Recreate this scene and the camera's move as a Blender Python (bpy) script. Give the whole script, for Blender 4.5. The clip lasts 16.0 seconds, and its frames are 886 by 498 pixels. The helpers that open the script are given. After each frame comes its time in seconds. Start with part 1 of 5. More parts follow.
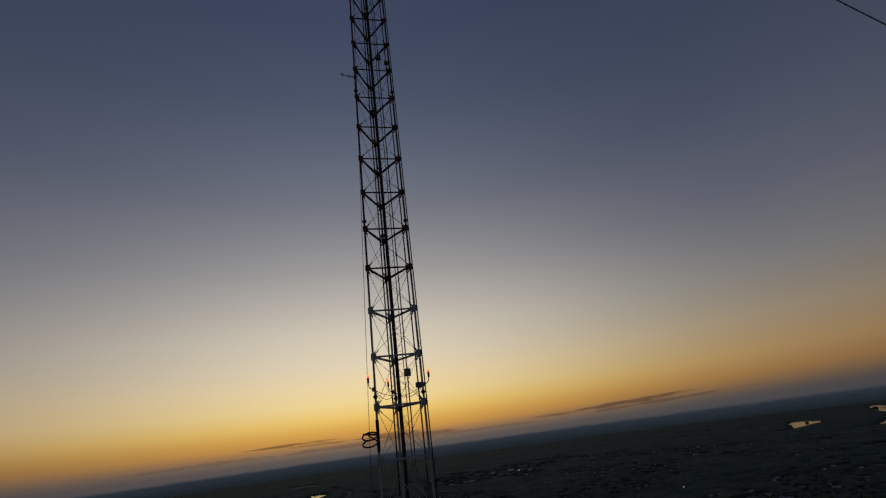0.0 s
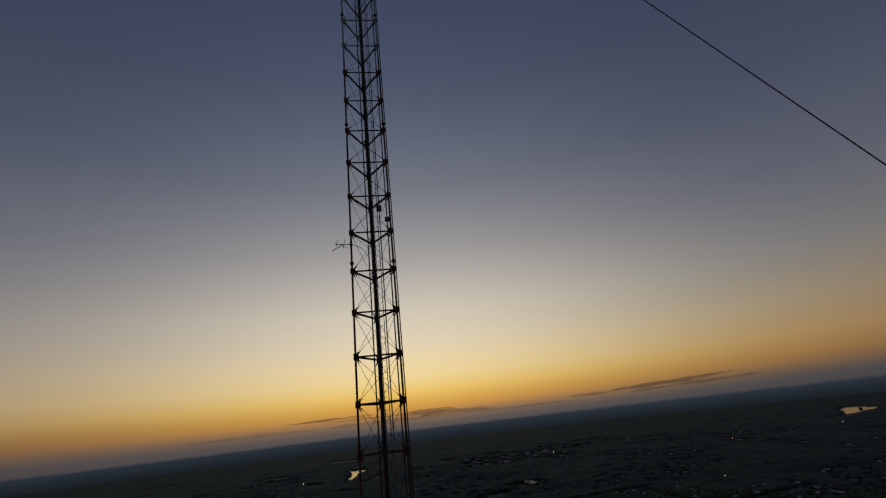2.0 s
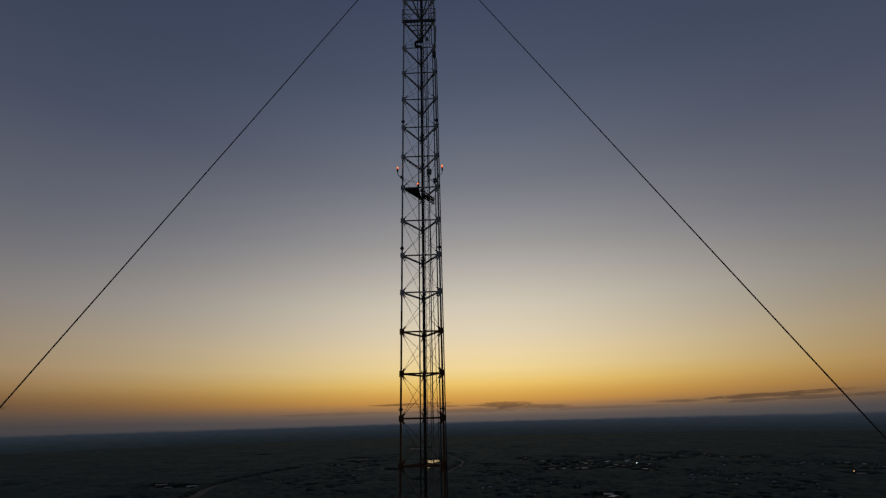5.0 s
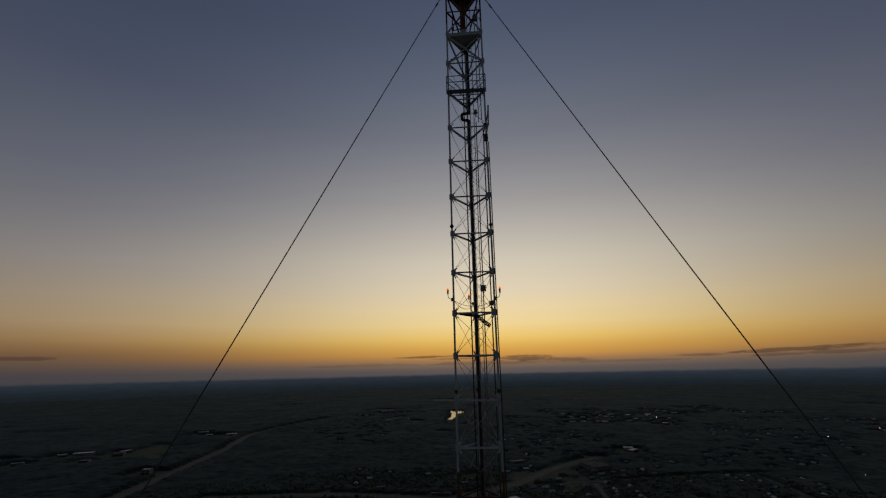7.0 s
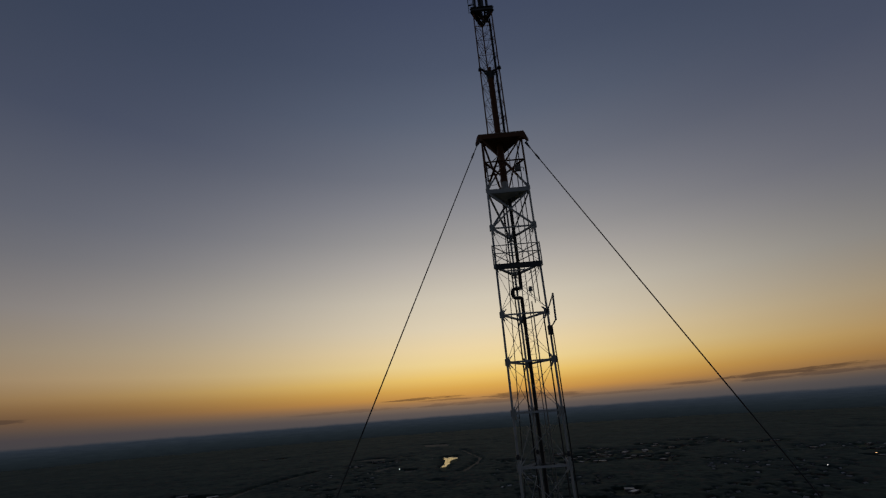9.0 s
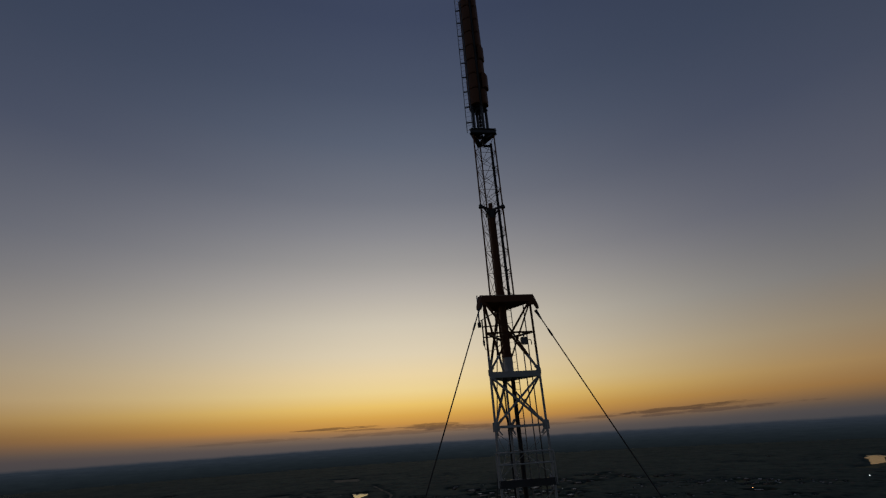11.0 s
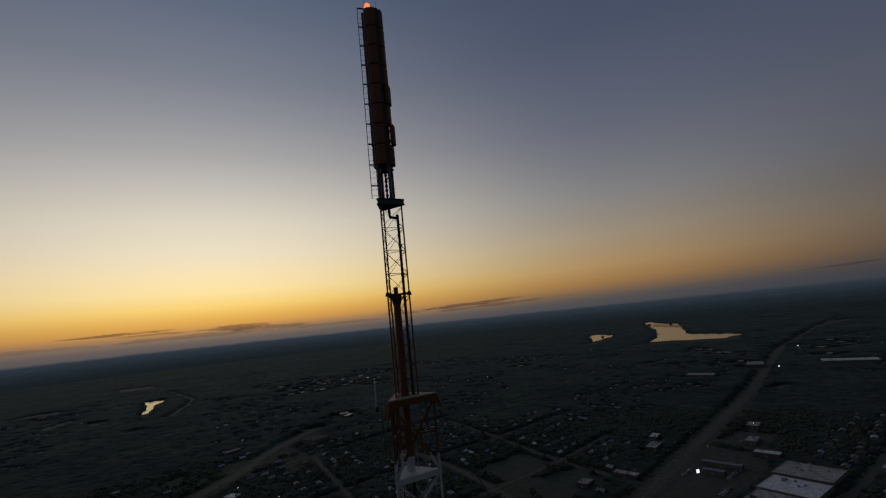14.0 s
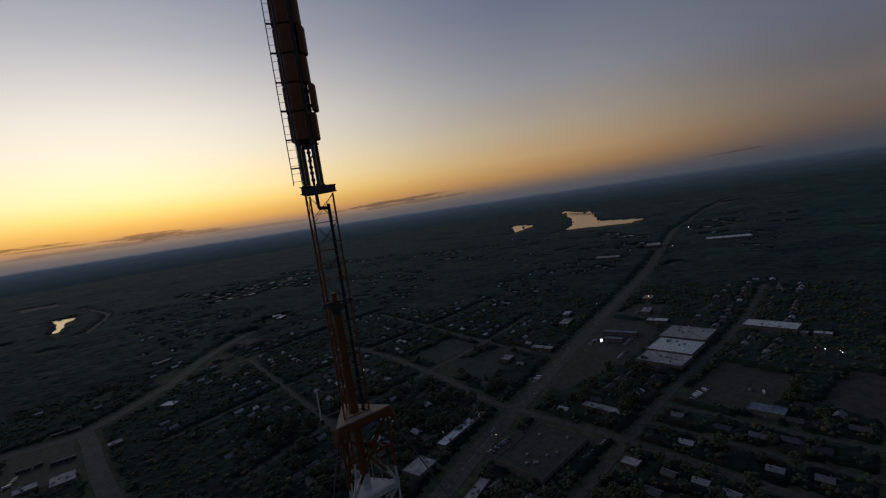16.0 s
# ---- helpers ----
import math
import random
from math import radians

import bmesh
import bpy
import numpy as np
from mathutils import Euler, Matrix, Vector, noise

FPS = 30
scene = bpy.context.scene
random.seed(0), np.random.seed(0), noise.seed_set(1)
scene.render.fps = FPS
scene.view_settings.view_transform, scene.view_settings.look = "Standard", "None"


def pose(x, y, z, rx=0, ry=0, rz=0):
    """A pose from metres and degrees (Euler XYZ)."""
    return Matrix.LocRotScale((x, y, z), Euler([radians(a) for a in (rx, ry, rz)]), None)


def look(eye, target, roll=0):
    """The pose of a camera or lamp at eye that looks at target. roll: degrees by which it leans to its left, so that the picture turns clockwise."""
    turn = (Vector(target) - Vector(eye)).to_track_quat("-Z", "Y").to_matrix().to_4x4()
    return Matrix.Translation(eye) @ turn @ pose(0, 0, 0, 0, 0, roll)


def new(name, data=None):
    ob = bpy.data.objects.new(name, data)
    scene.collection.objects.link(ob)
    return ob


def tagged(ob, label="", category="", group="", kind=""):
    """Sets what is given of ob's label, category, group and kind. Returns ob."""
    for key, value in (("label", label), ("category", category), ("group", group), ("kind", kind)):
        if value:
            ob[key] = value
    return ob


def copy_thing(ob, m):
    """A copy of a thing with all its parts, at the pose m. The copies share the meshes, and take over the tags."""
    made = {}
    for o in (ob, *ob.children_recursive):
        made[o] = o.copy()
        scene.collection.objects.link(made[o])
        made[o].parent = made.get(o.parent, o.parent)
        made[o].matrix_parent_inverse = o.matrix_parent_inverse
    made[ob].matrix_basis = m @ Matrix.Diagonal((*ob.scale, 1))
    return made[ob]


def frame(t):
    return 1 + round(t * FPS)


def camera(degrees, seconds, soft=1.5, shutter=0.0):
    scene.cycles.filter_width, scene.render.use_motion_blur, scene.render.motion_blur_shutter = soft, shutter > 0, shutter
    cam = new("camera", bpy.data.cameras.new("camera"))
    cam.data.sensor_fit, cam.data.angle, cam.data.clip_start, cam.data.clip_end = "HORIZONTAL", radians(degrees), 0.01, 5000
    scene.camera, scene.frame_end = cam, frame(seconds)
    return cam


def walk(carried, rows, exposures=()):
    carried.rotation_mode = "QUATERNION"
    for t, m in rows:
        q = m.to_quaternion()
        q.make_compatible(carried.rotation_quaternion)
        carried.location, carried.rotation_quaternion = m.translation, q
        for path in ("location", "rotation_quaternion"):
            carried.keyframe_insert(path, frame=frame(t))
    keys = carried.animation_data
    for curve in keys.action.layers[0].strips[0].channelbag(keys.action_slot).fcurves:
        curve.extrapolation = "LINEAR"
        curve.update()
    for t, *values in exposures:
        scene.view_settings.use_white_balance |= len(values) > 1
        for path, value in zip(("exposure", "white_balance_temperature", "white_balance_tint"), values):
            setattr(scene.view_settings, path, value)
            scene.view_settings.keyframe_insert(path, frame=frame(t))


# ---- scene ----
cam = camera(89.21, 16.0, soft=1.25)
# seconds, eye, target, roll
PATH = [
    (0, (-2.446, -21.710, 138.239), (2.087, -3.873, 146.066), -7.854),
    (0.5, (-1.728, -21.779, 141.236), (2.447, -4.015, 149.423), -7.801),
    (1, (-1.120, -22.092, 144.127), (2.699, -4.188, 152.181), -7.556),
    (1.5, (-0.503, -22.600, 146.950), (2.900, -4.469, 154.675), -7.216),
    (2, (0.073, -23.112, 149.763), (3.131, -4.700, 156.949), -6.760),
    (2.5, (0.625, -23.513, 152.650), (3.254, -5.053, 159.885), -6.122),
    (3, (1.106, -23.932, 155.418), (2.899, -5.405, 162.734), -4.332),
    (3.5, (1.515, -24.273, 158.199), (2.590, -5.615, 165.321), -3.435),
    (4.1, (1.836, -24.571, 161.473), (2.206, -5.858, 168.521), -2.667),
    (4.75, (1.940, -24.784, 164.927), (1.679, -6.088, 172.028), -1.836),
    (5.4, (1.774, -24.901, 168.321), (0.999, -6.178, 175.308), -1.163),
    (6, (1.364, -24.943, 171.434), (0.194, -6.051, 177.894), -0.821),
    (6.5, (0.855, -24.851, 174.028), (-0.574, -5.733, 179.727), -0.843),
    (7, (0.259, -24.433, 176.608), (-1.243, -5.197, 181.873), -1.142),
    (7.5, (-0.499, -24.074, 179.128), (-1.936, -4.886, 184.584), -1.392),
    (8, (-1.180, -23.420, 181.490), (-2.600, -4.535, 187.920), -1.893),
    (8.5, (-2.035, -22.612, 183.984), (-3.162, -3.837, 190.783), -3.339),
    (9.1, (-2.977, -21.747, 186.882), (-3.590, -2.964, 193.726), -4.298),
    (9.75, (-3.845, -20.977, 189.796), (-3.706, -2.190, 196.653), -4.255),
    (10.4, (-4.658, -20.350, 192.476), (-3.446, -1.693, 199.579), -3.813),
    (11, (-5.449, -19.869, 194.743), (-2.897, -1.617, 202.511), -3.693),
    (11.5, (-6.139, -19.570, 196.515), (-2.278, -1.886, 205.021), -4.093),
    (12, (-6.716, -19.513, 198.226), (-1.557, -2.092, 206.586), -4.551),
    (12.5, (-7.363, -19.627, 199.676), (-0.815, -2.240, 207.078), -4.666),
    (13, (-7.979, -19.869, 201.174), (-0.177, -2.784, 208.049), -4.607),
    (13.5, (-8.552, -20.086, 202.547), (0.334, -3.066, 208.149), -4.641),
    (14, (-8.991, -20.196, 203.959), (0.981, -3.132, 207.023), -5.942),
    (14.5, (-9.270, -20.149, 205.168), (1.579, -3.407, 206.581), -6.468),
    (15, (-9.180, -19.803, 206.318), (2.319, -3.447, 206.796), -6.556),
    (15.5, (-8.696, -18.735, 207.440), (3.373, -2.804, 206.718), -6.829),
    (16, (-7.522, -17.208, 208.567), (4.701, -1.490, 206.685), -8.464),
]
walk(cam, [(t, look(e, g, r)) for t, e, g, r in PATH],
     exposures=[(0.0, 0.0, 6500, 10), (8.5, 0.0, 6500, 10), (12.5, -0.05, 6500, 10), (14.0, 0.22, 6350, 9.5), (15.0, 0.38, 6150, 10), (16.0, 0.53, 6020, 11.5)])


# ---- sky after sunset ----
def srgb(r, g, b):
    """Linear colour from 0-255 display values."""
    out = []
    for v in (r, g, b):
        v = v / 255
        out.append(v / 12.92 if v <= 0.04045 else ((v + 0.055) / 1.055) ** 2.4)
    return (*out, 1.0)


class Nodes:
    """Short hand for building a node tree."""

    def __init__(self, tree):
        self.tree = tree
        tree.nodes.clear()

    def add(self, kind, **values):
        node = self.tree.nodes.new(kind)
        for key, value in values.items():
            setattr(node, key, value)
        return node

    def put(self, socket, value):
        if isinstance(value, bpy.types.NodeSocket):
            self.tree.links.new(value, socket)
        else:
            socket.default_value = value

    def math(self, op, a, b=0.0, c=0.0, clamp=False):
        node = self.add("ShaderNodeMath", operation=op, use_clamp=clamp)
        for k, v in enumerate((a, b, c)):
            self.put(node.inputs[k], v)
        return node.outputs[0]

    def ramp(self, fac, stops, interp="LINEAR"):
        node = self.add("ShaderNodeValToRGB")
        node.color_ramp.interpolation = interp
        els = node.color_ramp.elements
        while len(els) < len(stops):
            els.new(0.5)
        for e, (p, c) in zip(els, sorted(stops, key=lambda s: s[0])):
            e.position, e.color = p, c
        self.put(node.inputs[0], fac)
        return node.outputs[0]

    def mix(self, fac, a, b, blend="MIX"):
        node = self.add("ShaderNodeMix", data_type="RGBA", blend_type=blend)
        self.put(node.inputs[0], fac)
        self.put(node.inputs[6], a)
        self.put(node.inputs[7], b)
        return node.outputs[2]

    def noise(self, vector, scale, detail=4.0, rough=0.55, distort=0.0):
        node = self.add("ShaderNodeTexNoise")
        if vector is not None:
            self.put(node.inputs["Vector"], vector)
        self.put(node.inputs["Scale"], scale)
        self.put(node.inputs["Detail"], detail)
        self.put(node.inputs["Roughness"], rough)
        self.put(node.inputs["Distortion"], distort)
        return node.outputs["Fac"]


def dusk_sky():
    world = bpy.data.worlds.new("dusk_sky")
    scene.world = world
    world.use_nodes = True
    n = Nodes(world.node_tree)
    coord = n.add("ShaderNodeTexCoord").outputs["Generated"]
    sep = n.add("ShaderNodeSeparateXYZ")
    n.put(sep.inputs[0], coord)
    x, y, z = sep.outputs
    el = n.math("MULTIPLY", n.math("ARCSINE", z), 180 / math.pi)
    # azimuth in degrees, positive to the left of +y
    az = n.math("MULTIPLY", n.math("ARCTAN2", n.math("MULTIPLY", x, -1.0), y), 180 / math.pi)
    off = n.math("ABSOLUTE", n.math("ADD", az, 2.5))
    h = n.math("DIVIDE", n.math("ADD", el, 2.0), 92.0, clamp=True)
    # finer steps near the horizon
    h = n.math("POWER", h, 0.5)
    at = lambda e: math.sqrt(max(e + 2.0, 0.0) / 92.0)
    toward = n.ramp(h, [(at(e), srgb(*c)) for e, c in SKY_TOWARD])
    south = n.ramp(h, [(at(e), srgb(*c)) for e, c in SKY_LEFT])
    north = n.ramp(h, [(at(e), srgb(*c)) for e, c in SKY_RIGHT])
    side = n.mix(n.math("GREATER_THAN", az, -2.5), north, south)
    far = n.ramp(h, [(at(e), srgb(*c)) for e, c in SKY_FAR])
    away = n.ramp(h, [(at(e), srgb(*c)) for e, c in SKY_AWAY])

    def step(lo, hi):
        node = n.add("ShaderNodeMapRange", interpolation_type="SMOOTHSTEP")
        n.put(node.inputs[0], off)
        n.put(node.inputs[1], lo)
        n.put(node.inputs[2], hi)
        return node.outputs[0]

    col = n.mix(step(0.0, 51.0), toward, side)
    col = n.mix(step(42.0, 82.0), col, far)
    col = n.mix(step(80.0, 150.0), col, away)
    # land beyond the ground sheet, haze painted into its ramp, up to an uneven skyline
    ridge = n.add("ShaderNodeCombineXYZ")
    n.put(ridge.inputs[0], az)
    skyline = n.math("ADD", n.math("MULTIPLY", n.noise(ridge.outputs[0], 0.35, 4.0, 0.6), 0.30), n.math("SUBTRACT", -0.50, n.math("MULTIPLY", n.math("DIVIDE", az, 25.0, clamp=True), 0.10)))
    land = n.ramp(n.math("DIVIDE", n.math("ADD", el, 6.0), 6.0, clamp=True), [(p, srgb(*c)) for p, c in HAZED_LAND])
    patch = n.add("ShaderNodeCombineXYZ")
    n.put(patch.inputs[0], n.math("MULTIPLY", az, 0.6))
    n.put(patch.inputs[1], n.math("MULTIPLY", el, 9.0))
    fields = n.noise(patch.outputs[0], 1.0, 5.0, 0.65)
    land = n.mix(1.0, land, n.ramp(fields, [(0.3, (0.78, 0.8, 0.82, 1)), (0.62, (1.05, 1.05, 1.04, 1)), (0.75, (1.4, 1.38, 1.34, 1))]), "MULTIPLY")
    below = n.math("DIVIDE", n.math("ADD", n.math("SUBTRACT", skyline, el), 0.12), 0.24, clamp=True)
    # thin evening clouds low over the horizon: azimuth, elevation, half width, half height, tilt, strength
    flat = n.add("ShaderNodeCombineXYZ")
    n.put(flat.inputs[0], n.math("MULTIPLY", az, 0.16))
    n.put(flat.inputs[1], n.math("MULTIPLY", el, 1.6))
    puff = n.noise(flat.outputs[0], 2.2, 7.0, 0.66, 0.6)
    total = None
    for a0, e0, w, hh, tilt, s in CLOUDS:
        da = n.math("SUBTRACT", az, a0)
        u = n.math("DIVIDE", da, w)
        v = n.math("DIVIDE", n.math("SUBTRACT", n.math("SUBTRACT", el, e0), n.math("MULTIPLY", da, tilt)), hh)
        d = n.math("ADD", n.math("MULTIPLY", u, u), n.math("MULTIPLY", v, v))
        m = n.math("SUBTRACT", 1.0, d)
        m = n.math("ADD", m, n.math("MULTIPLY", n.math("SUBTRACT", puff, 0.5), 4.2))
        m = n.math("MULTIPLY", n.math("MULTIPLY", m, 1.4, clamp=True), s)
        total = m if total is None else n.math("MAXIMUM", total, m)
    col = n.mix(total, col, n.mix(1.0, col, CLOUD_TINT, "MULTIPLY"))
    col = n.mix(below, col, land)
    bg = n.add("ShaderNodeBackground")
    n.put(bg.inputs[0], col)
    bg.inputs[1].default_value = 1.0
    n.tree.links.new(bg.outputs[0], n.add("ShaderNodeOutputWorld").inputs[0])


SKY_TOWARD = [(-2, (60, 60, 64)), (-0.4, (84, 79, 80)), (0.2, (98, 87, 82)), (0.7, (122, 102, 86)), (1.3, (163, 122, 80)), (1.9, (201, 146, 73)),
    (2.8, (219, 168, 81)), (4, (236, 196, 108)), (5.6, (239, 212, 148)), (7.5, (236, 213, 166)), (10, (224, 209, 180)), (13.5, (209, 199, 180)),
    (18, (180, 174, 167)), (21, (159, 156, 154)), (25, (137, 137, 142)), (29, (116, 119, 129)), (36, (91, 99, 116)),
    (42, (75, 84, 104)), (50, (62, 71, 94)), (90, (49, 58, 80))]
SKY_LEFT = [(-2, (48, 50, 55)), (-0.4, (69, 66, 69)), (0.3, (73, 67, 69)), (0.8, (84, 73, 68)), (1.4, (100, 80, 66)), (2.2, (117, 89, 63)), (3, (136, 105, 70)),
    (3.8, (152, 122, 83)), (5.5, (164, 140, 108)), (8, (157, 142, 121)), (12, (140, 134, 130)), (17, (115, 115, 120)), (21, (100, 103, 114)),
    (31, (72, 79, 98)), (40, (60, 69, 89)), (50, (53, 62, 83)), (90, (45, 53, 74))]
SKY_RIGHT = [(-2, (50, 52, 56)), (-0.4, (68, 68, 72)), (0.4, (77, 73, 74)), (0.9, (92, 80, 72)), (1.6, (120, 94, 69)), (2.6, (148, 111, 68)),
    (4.5, (161, 130, 88)), (8, (149, 134, 112)), (13, (124, 122, 121)), (17, (108, 109, 115)), (21, (94, 97, 110)),
    (31, (71, 78, 97)), (40, (60, 69, 89)), (50, (53, 62, 83)), (90, (45, 53, 74))]
SKY_FAR = [(-2, (42, 46, 50)), (-0.4, (52, 56, 62)), (0.8, (60, 59, 63)), (1.8, (72, 65, 62)), (3.2, (85, 73, 64)), (6, (91, 83, 77)),
    (9, (82, 80, 82)), (13, (80, 82, 92)), (18, (77, 80, 93)), (26, (65, 72, 89)), (36, (55, 63, 79)), (50, (47, 55, 72)),
    (90, (42, 49, 66))]
SKY_AWAY = [(-2, (34, 38, 44)), (0.1, (42, 46, 54)), (5, (48, 52, 60)), (14, (51, 56, 65)), (30, (51, 57, 68)), (90, (49, 57, 72))]
CLOUDS = [(6.0, 1.78, 5.2, 0.17, -0.012, 1.0), (2.0, 1.5, 5.0, 0.12, 0.0, 0.7), (-5.5, 1.40, 3.6, 0.42, 0.0, 1.0), (-9.5, 1.15, 4.0, 0.26, 0.0, 0.75), (-2.0, 0.95, 11.0, 0.26, 0.0, 0.5),
          (-32.5, 1.50, 7.5, 0.26, -0.028, 0.95), (-36.0, 1.15, 8.0, 0.2, -0.02, 0.6), (-24.5, 1.25, 4.0, 0.16, 0.0, 0.6),
          (-71.0, 1.2, 3.5, 0.13, -0.02, 0.5), (48.0, 1.9, 5.0, 0.24, 0.0, 0.65), (-15.0, 0.85, 10.0, 0.2, 0.0, 0.4), (14.0, 0.9, 9.0, 0.22, 0.0, 0.35)]
# land colours paling toward the skyline with painted haze
HAZED_LAND = [(0.0, (14, 18, 20)), (0.52, (19, 24, 27)), (0.66, (24, 30, 34)), (0.78, (31, 38, 44)), (0.89, (41, 48, 57)), (0.95, (52, 57, 66))]
CLOUD_TINT = (0.46, 0.47, 0.58, 1.0)
dusk_sky()


# ---- materials ----
def material(name, build):
    mat = bpy.data.materials.new(name)
    mat.use_nodes = True
    n = Nodes(mat.node_tree)
    bsdf = n.add("ShaderNodeBsdfPrincipled")
    build(n, bsdf)
    n.tree.links.new(bsdf.outputs[0], n.add("ShaderNodeOutputMaterial").inputs[0])
    return mat


def bump(n, bsdf, height, strength, distance):
    node = n.add("ShaderNodeBump")
    n.put(node.inputs["Strength"], strength)
    n.put(node.inputs["Distance"], distance)
    n.put(node.inputs["Height"], height)
    n.put(bsdf.inputs["Normal"], node.outputs[0])


def worn(name, base, dirt, rough, metal=0.0, scale=2.0, rust=0.25, relief=0.004):
    """Paint, metal or rubber with blotches at two scales and a fine relief."""
    def build(n, bsdf):
        pos = n.add("ShaderNodeNewGeometry").outputs["Position"]
        big = n.noise(pos, scale, 4.0, 0.6)
        fine = n.noise(pos, scale * 14, 3.0, 0.6)
        col = n.ramp(big, [(0.35, (*base, 1)), (0.75, (*(b * 0.8 + d * 0.2 for b, d in zip(base, dirt)), 1))])
        spots = n.ramp(fine, [(0.58, (0, 0, 0, 1)), (0.72, (1, 1, 1, 1))])
        col = n.mix(n.math("MULTIPLY", spots, rust), col, (*dirt, 1))
        n.put(bsdf.inputs["Base Color"], col)
        n.put(bsdf.inputs["Roughness"], n.math("ADD", n.math("MULTIPLY", fine, 0.25), rough - 0.12))
        bsdf.inputs["Metallic"].default_value = metal
        bump(n, bsdf, fine, 0.3, relief)
    return material(name, build)


BAND_TOP, BAND = 197.9, 26.0


def build_banded(n, bsdf):
    """Aviation paint: orange and white bands up the mast, chalky, with rust spots."""
    geo = n.add("ShaderNodeNewGeometry").outputs["Position"]
    sep = n.add("ShaderNodeSeparateXYZ")
    n.put(sep.inputs[0], geo)
    k = n.math("DIVIDE", n.math("SUBTRACT", sep.outputs[2], BAND_TOP), BAND)
    odd = n.math("GREATER_THAN", n.math("FRACT", n.math("MULTIPLY", k, 0.5)), 0.5)
    above = n.math("GREATER_THAN", sep.outputs[2], BAND_TOP)
    white = n.math("MULTIPLY", odd, n.math("SUBTRACT", 1.0, above))
    big = n.noise(geo, 1.3, 4.0, 0.6)
    fine = n.noise(geo, 26.0, 3.0, 0.6)
    orange = n.ramp(big, [(0.3, (0.185, 0.064, 0.014, 1)), (0.7, (0.138, 0.049, 0.014, 1))])
    pale = n.ramp(big, [(0.3, (0.66, 0.66, 0.65, 1)), (0.7, (0.50, 0.50, 0.49, 1))])
    col = n.mix(white, orange, pale)
    spots = n.ramp(fine, [(0.6, (0, 0, 0, 1)), (0.72, (1, 1, 1, 1))])
    col = n.mix(n.math("MULTIPLY", spots, 0.35), col, (0.10, 0.05, 0.03, 1))
    n.put(bsdf.inputs["Base Color"], col)
    bsdf.inputs["Roughness"].default_value = 0.62
    bump(n, bsdf, fine, 0.3, 0.004)


def lamp_glow(name, colour, strength):
    def build(n, bsdf):
        bsdf.inputs["Base Color"].default_value = (*colour, 1)
        bsdf.inputs["Emission Color"].default_value = (*colour, 1)
        bsdf.inputs["Emission Strength"].default_value = strength
        bsdf.inputs["Roughness"].default_value = 0.3
    return material(name, build)


BANDED = material("aviation_paint", build_banded)
STEEL = worn("galvanised_steel", (0.34, 0.35, 0.36), (0.16, 0.11, 0.08), 0.5, 0.75)
DARK_STEEL = worn("dark_steel", (0.10, 0.105, 0.11), (0.09, 0.05, 0.03), 0.55, 0.5)
CABLE_STEEL = worn("weathered_wire_rope", (0.07, 0.07, 0.075), (0.05, 0.04, 0.03), 0.75, 0.0, 0.5, 0.2, 0.0005)
WHITE_STEEL = worn("white_painted_steel", (0.70, 0.70, 0.68), (0.22, 0.15, 0.10), 0.6)
ORANGE_STEEL = worn("orange_painted_steel", (0.21, 0.070, 0.020), (0.10, 0.05, 0.03), 0.6)
RADOME = worn("orange_radome", (0.19, 0.066, 0.015), (0.12, 0.040, 0.012), 0.6, 0.0, 3.0, 0.15, 0.002)
RUBBER = worn("black_cable_jacket", (0.022, 0.022, 0.024), (0.05, 0.05, 0.05), 0.6, 0.0, 4.0)
GALV_BOX = worn("grey_enclosure", (0.26, 0.27, 0.28), (0.14, 0.11, 0.09), 0.55)
LAMP_RED = lamp_glow("lit_red_lens", (1.0, 0.16, 0.03), 1.6)
LAMP_AMBER = lamp_glow("lit_side_lamp", (1.0, 0.24, 0.045), 1.7)
RED_GLASS = lamp_glow("lamp_red_glass", (0.9, 0.09, 0.025), 1.1)


# ---- mesh helpers ----
def mesh_of(name, bm, mat, smooth=False):
    me = bpy.data.meshes.new(name)
    bm.to_mesh(me)
    bm.free()
    for m in (mat if isinstance(mat, (list, tuple)) else (mat,)):
        me.materials.append(m)
    if smooth:
        me.polygons.foreach_set("use_smooth", [True] * len(me.polygons))
    return me


def part(name, bm, mat, parent, label="", kind="", m=None, smooth=False):
    ob = new(name, mesh_of(name, bm, mat, smooth))
    ob.parent = parent
    if m is not None:
        ob.matrix_basis = m
    return tagged(ob, label=label, kind=kind)


def piece(name, me, parent, m, label=""):
    """Another object on a shared mesh."""
    ob = new(name, me)
    ob.parent = parent
    ob.matrix_basis = m
    return tagged(ob, label=label)


def thing(name, label, category, m=None, group="", kind=""):
    ob = new(name)
    ob.empty_display_size = 0.2
    if m is not None:
        ob.matrix_basis = m
    return tagged(ob, label, category, group, kind)


def along(a, b):
    """The pose that lays +z from a to b."""
    a, b = Vector(a), Vector(b)
    return Matrix.Translation(a) @ (b - a).to_track_quat("Z", "Y").to_matrix().to_4x4()


def rod(bm, a, b, r, sides=8, r2=None):
    a, b = Vector(a), Vector(b)
    m = along(a, b) @ Matrix.Translation((0, 0, (b - a).length / 2))
    bmesh.ops.create_cone(bm, cap_ends=True, segments=sides, radius1=r, radius2=r if r2 is None else r2, depth=(b - a).length, matrix=m)


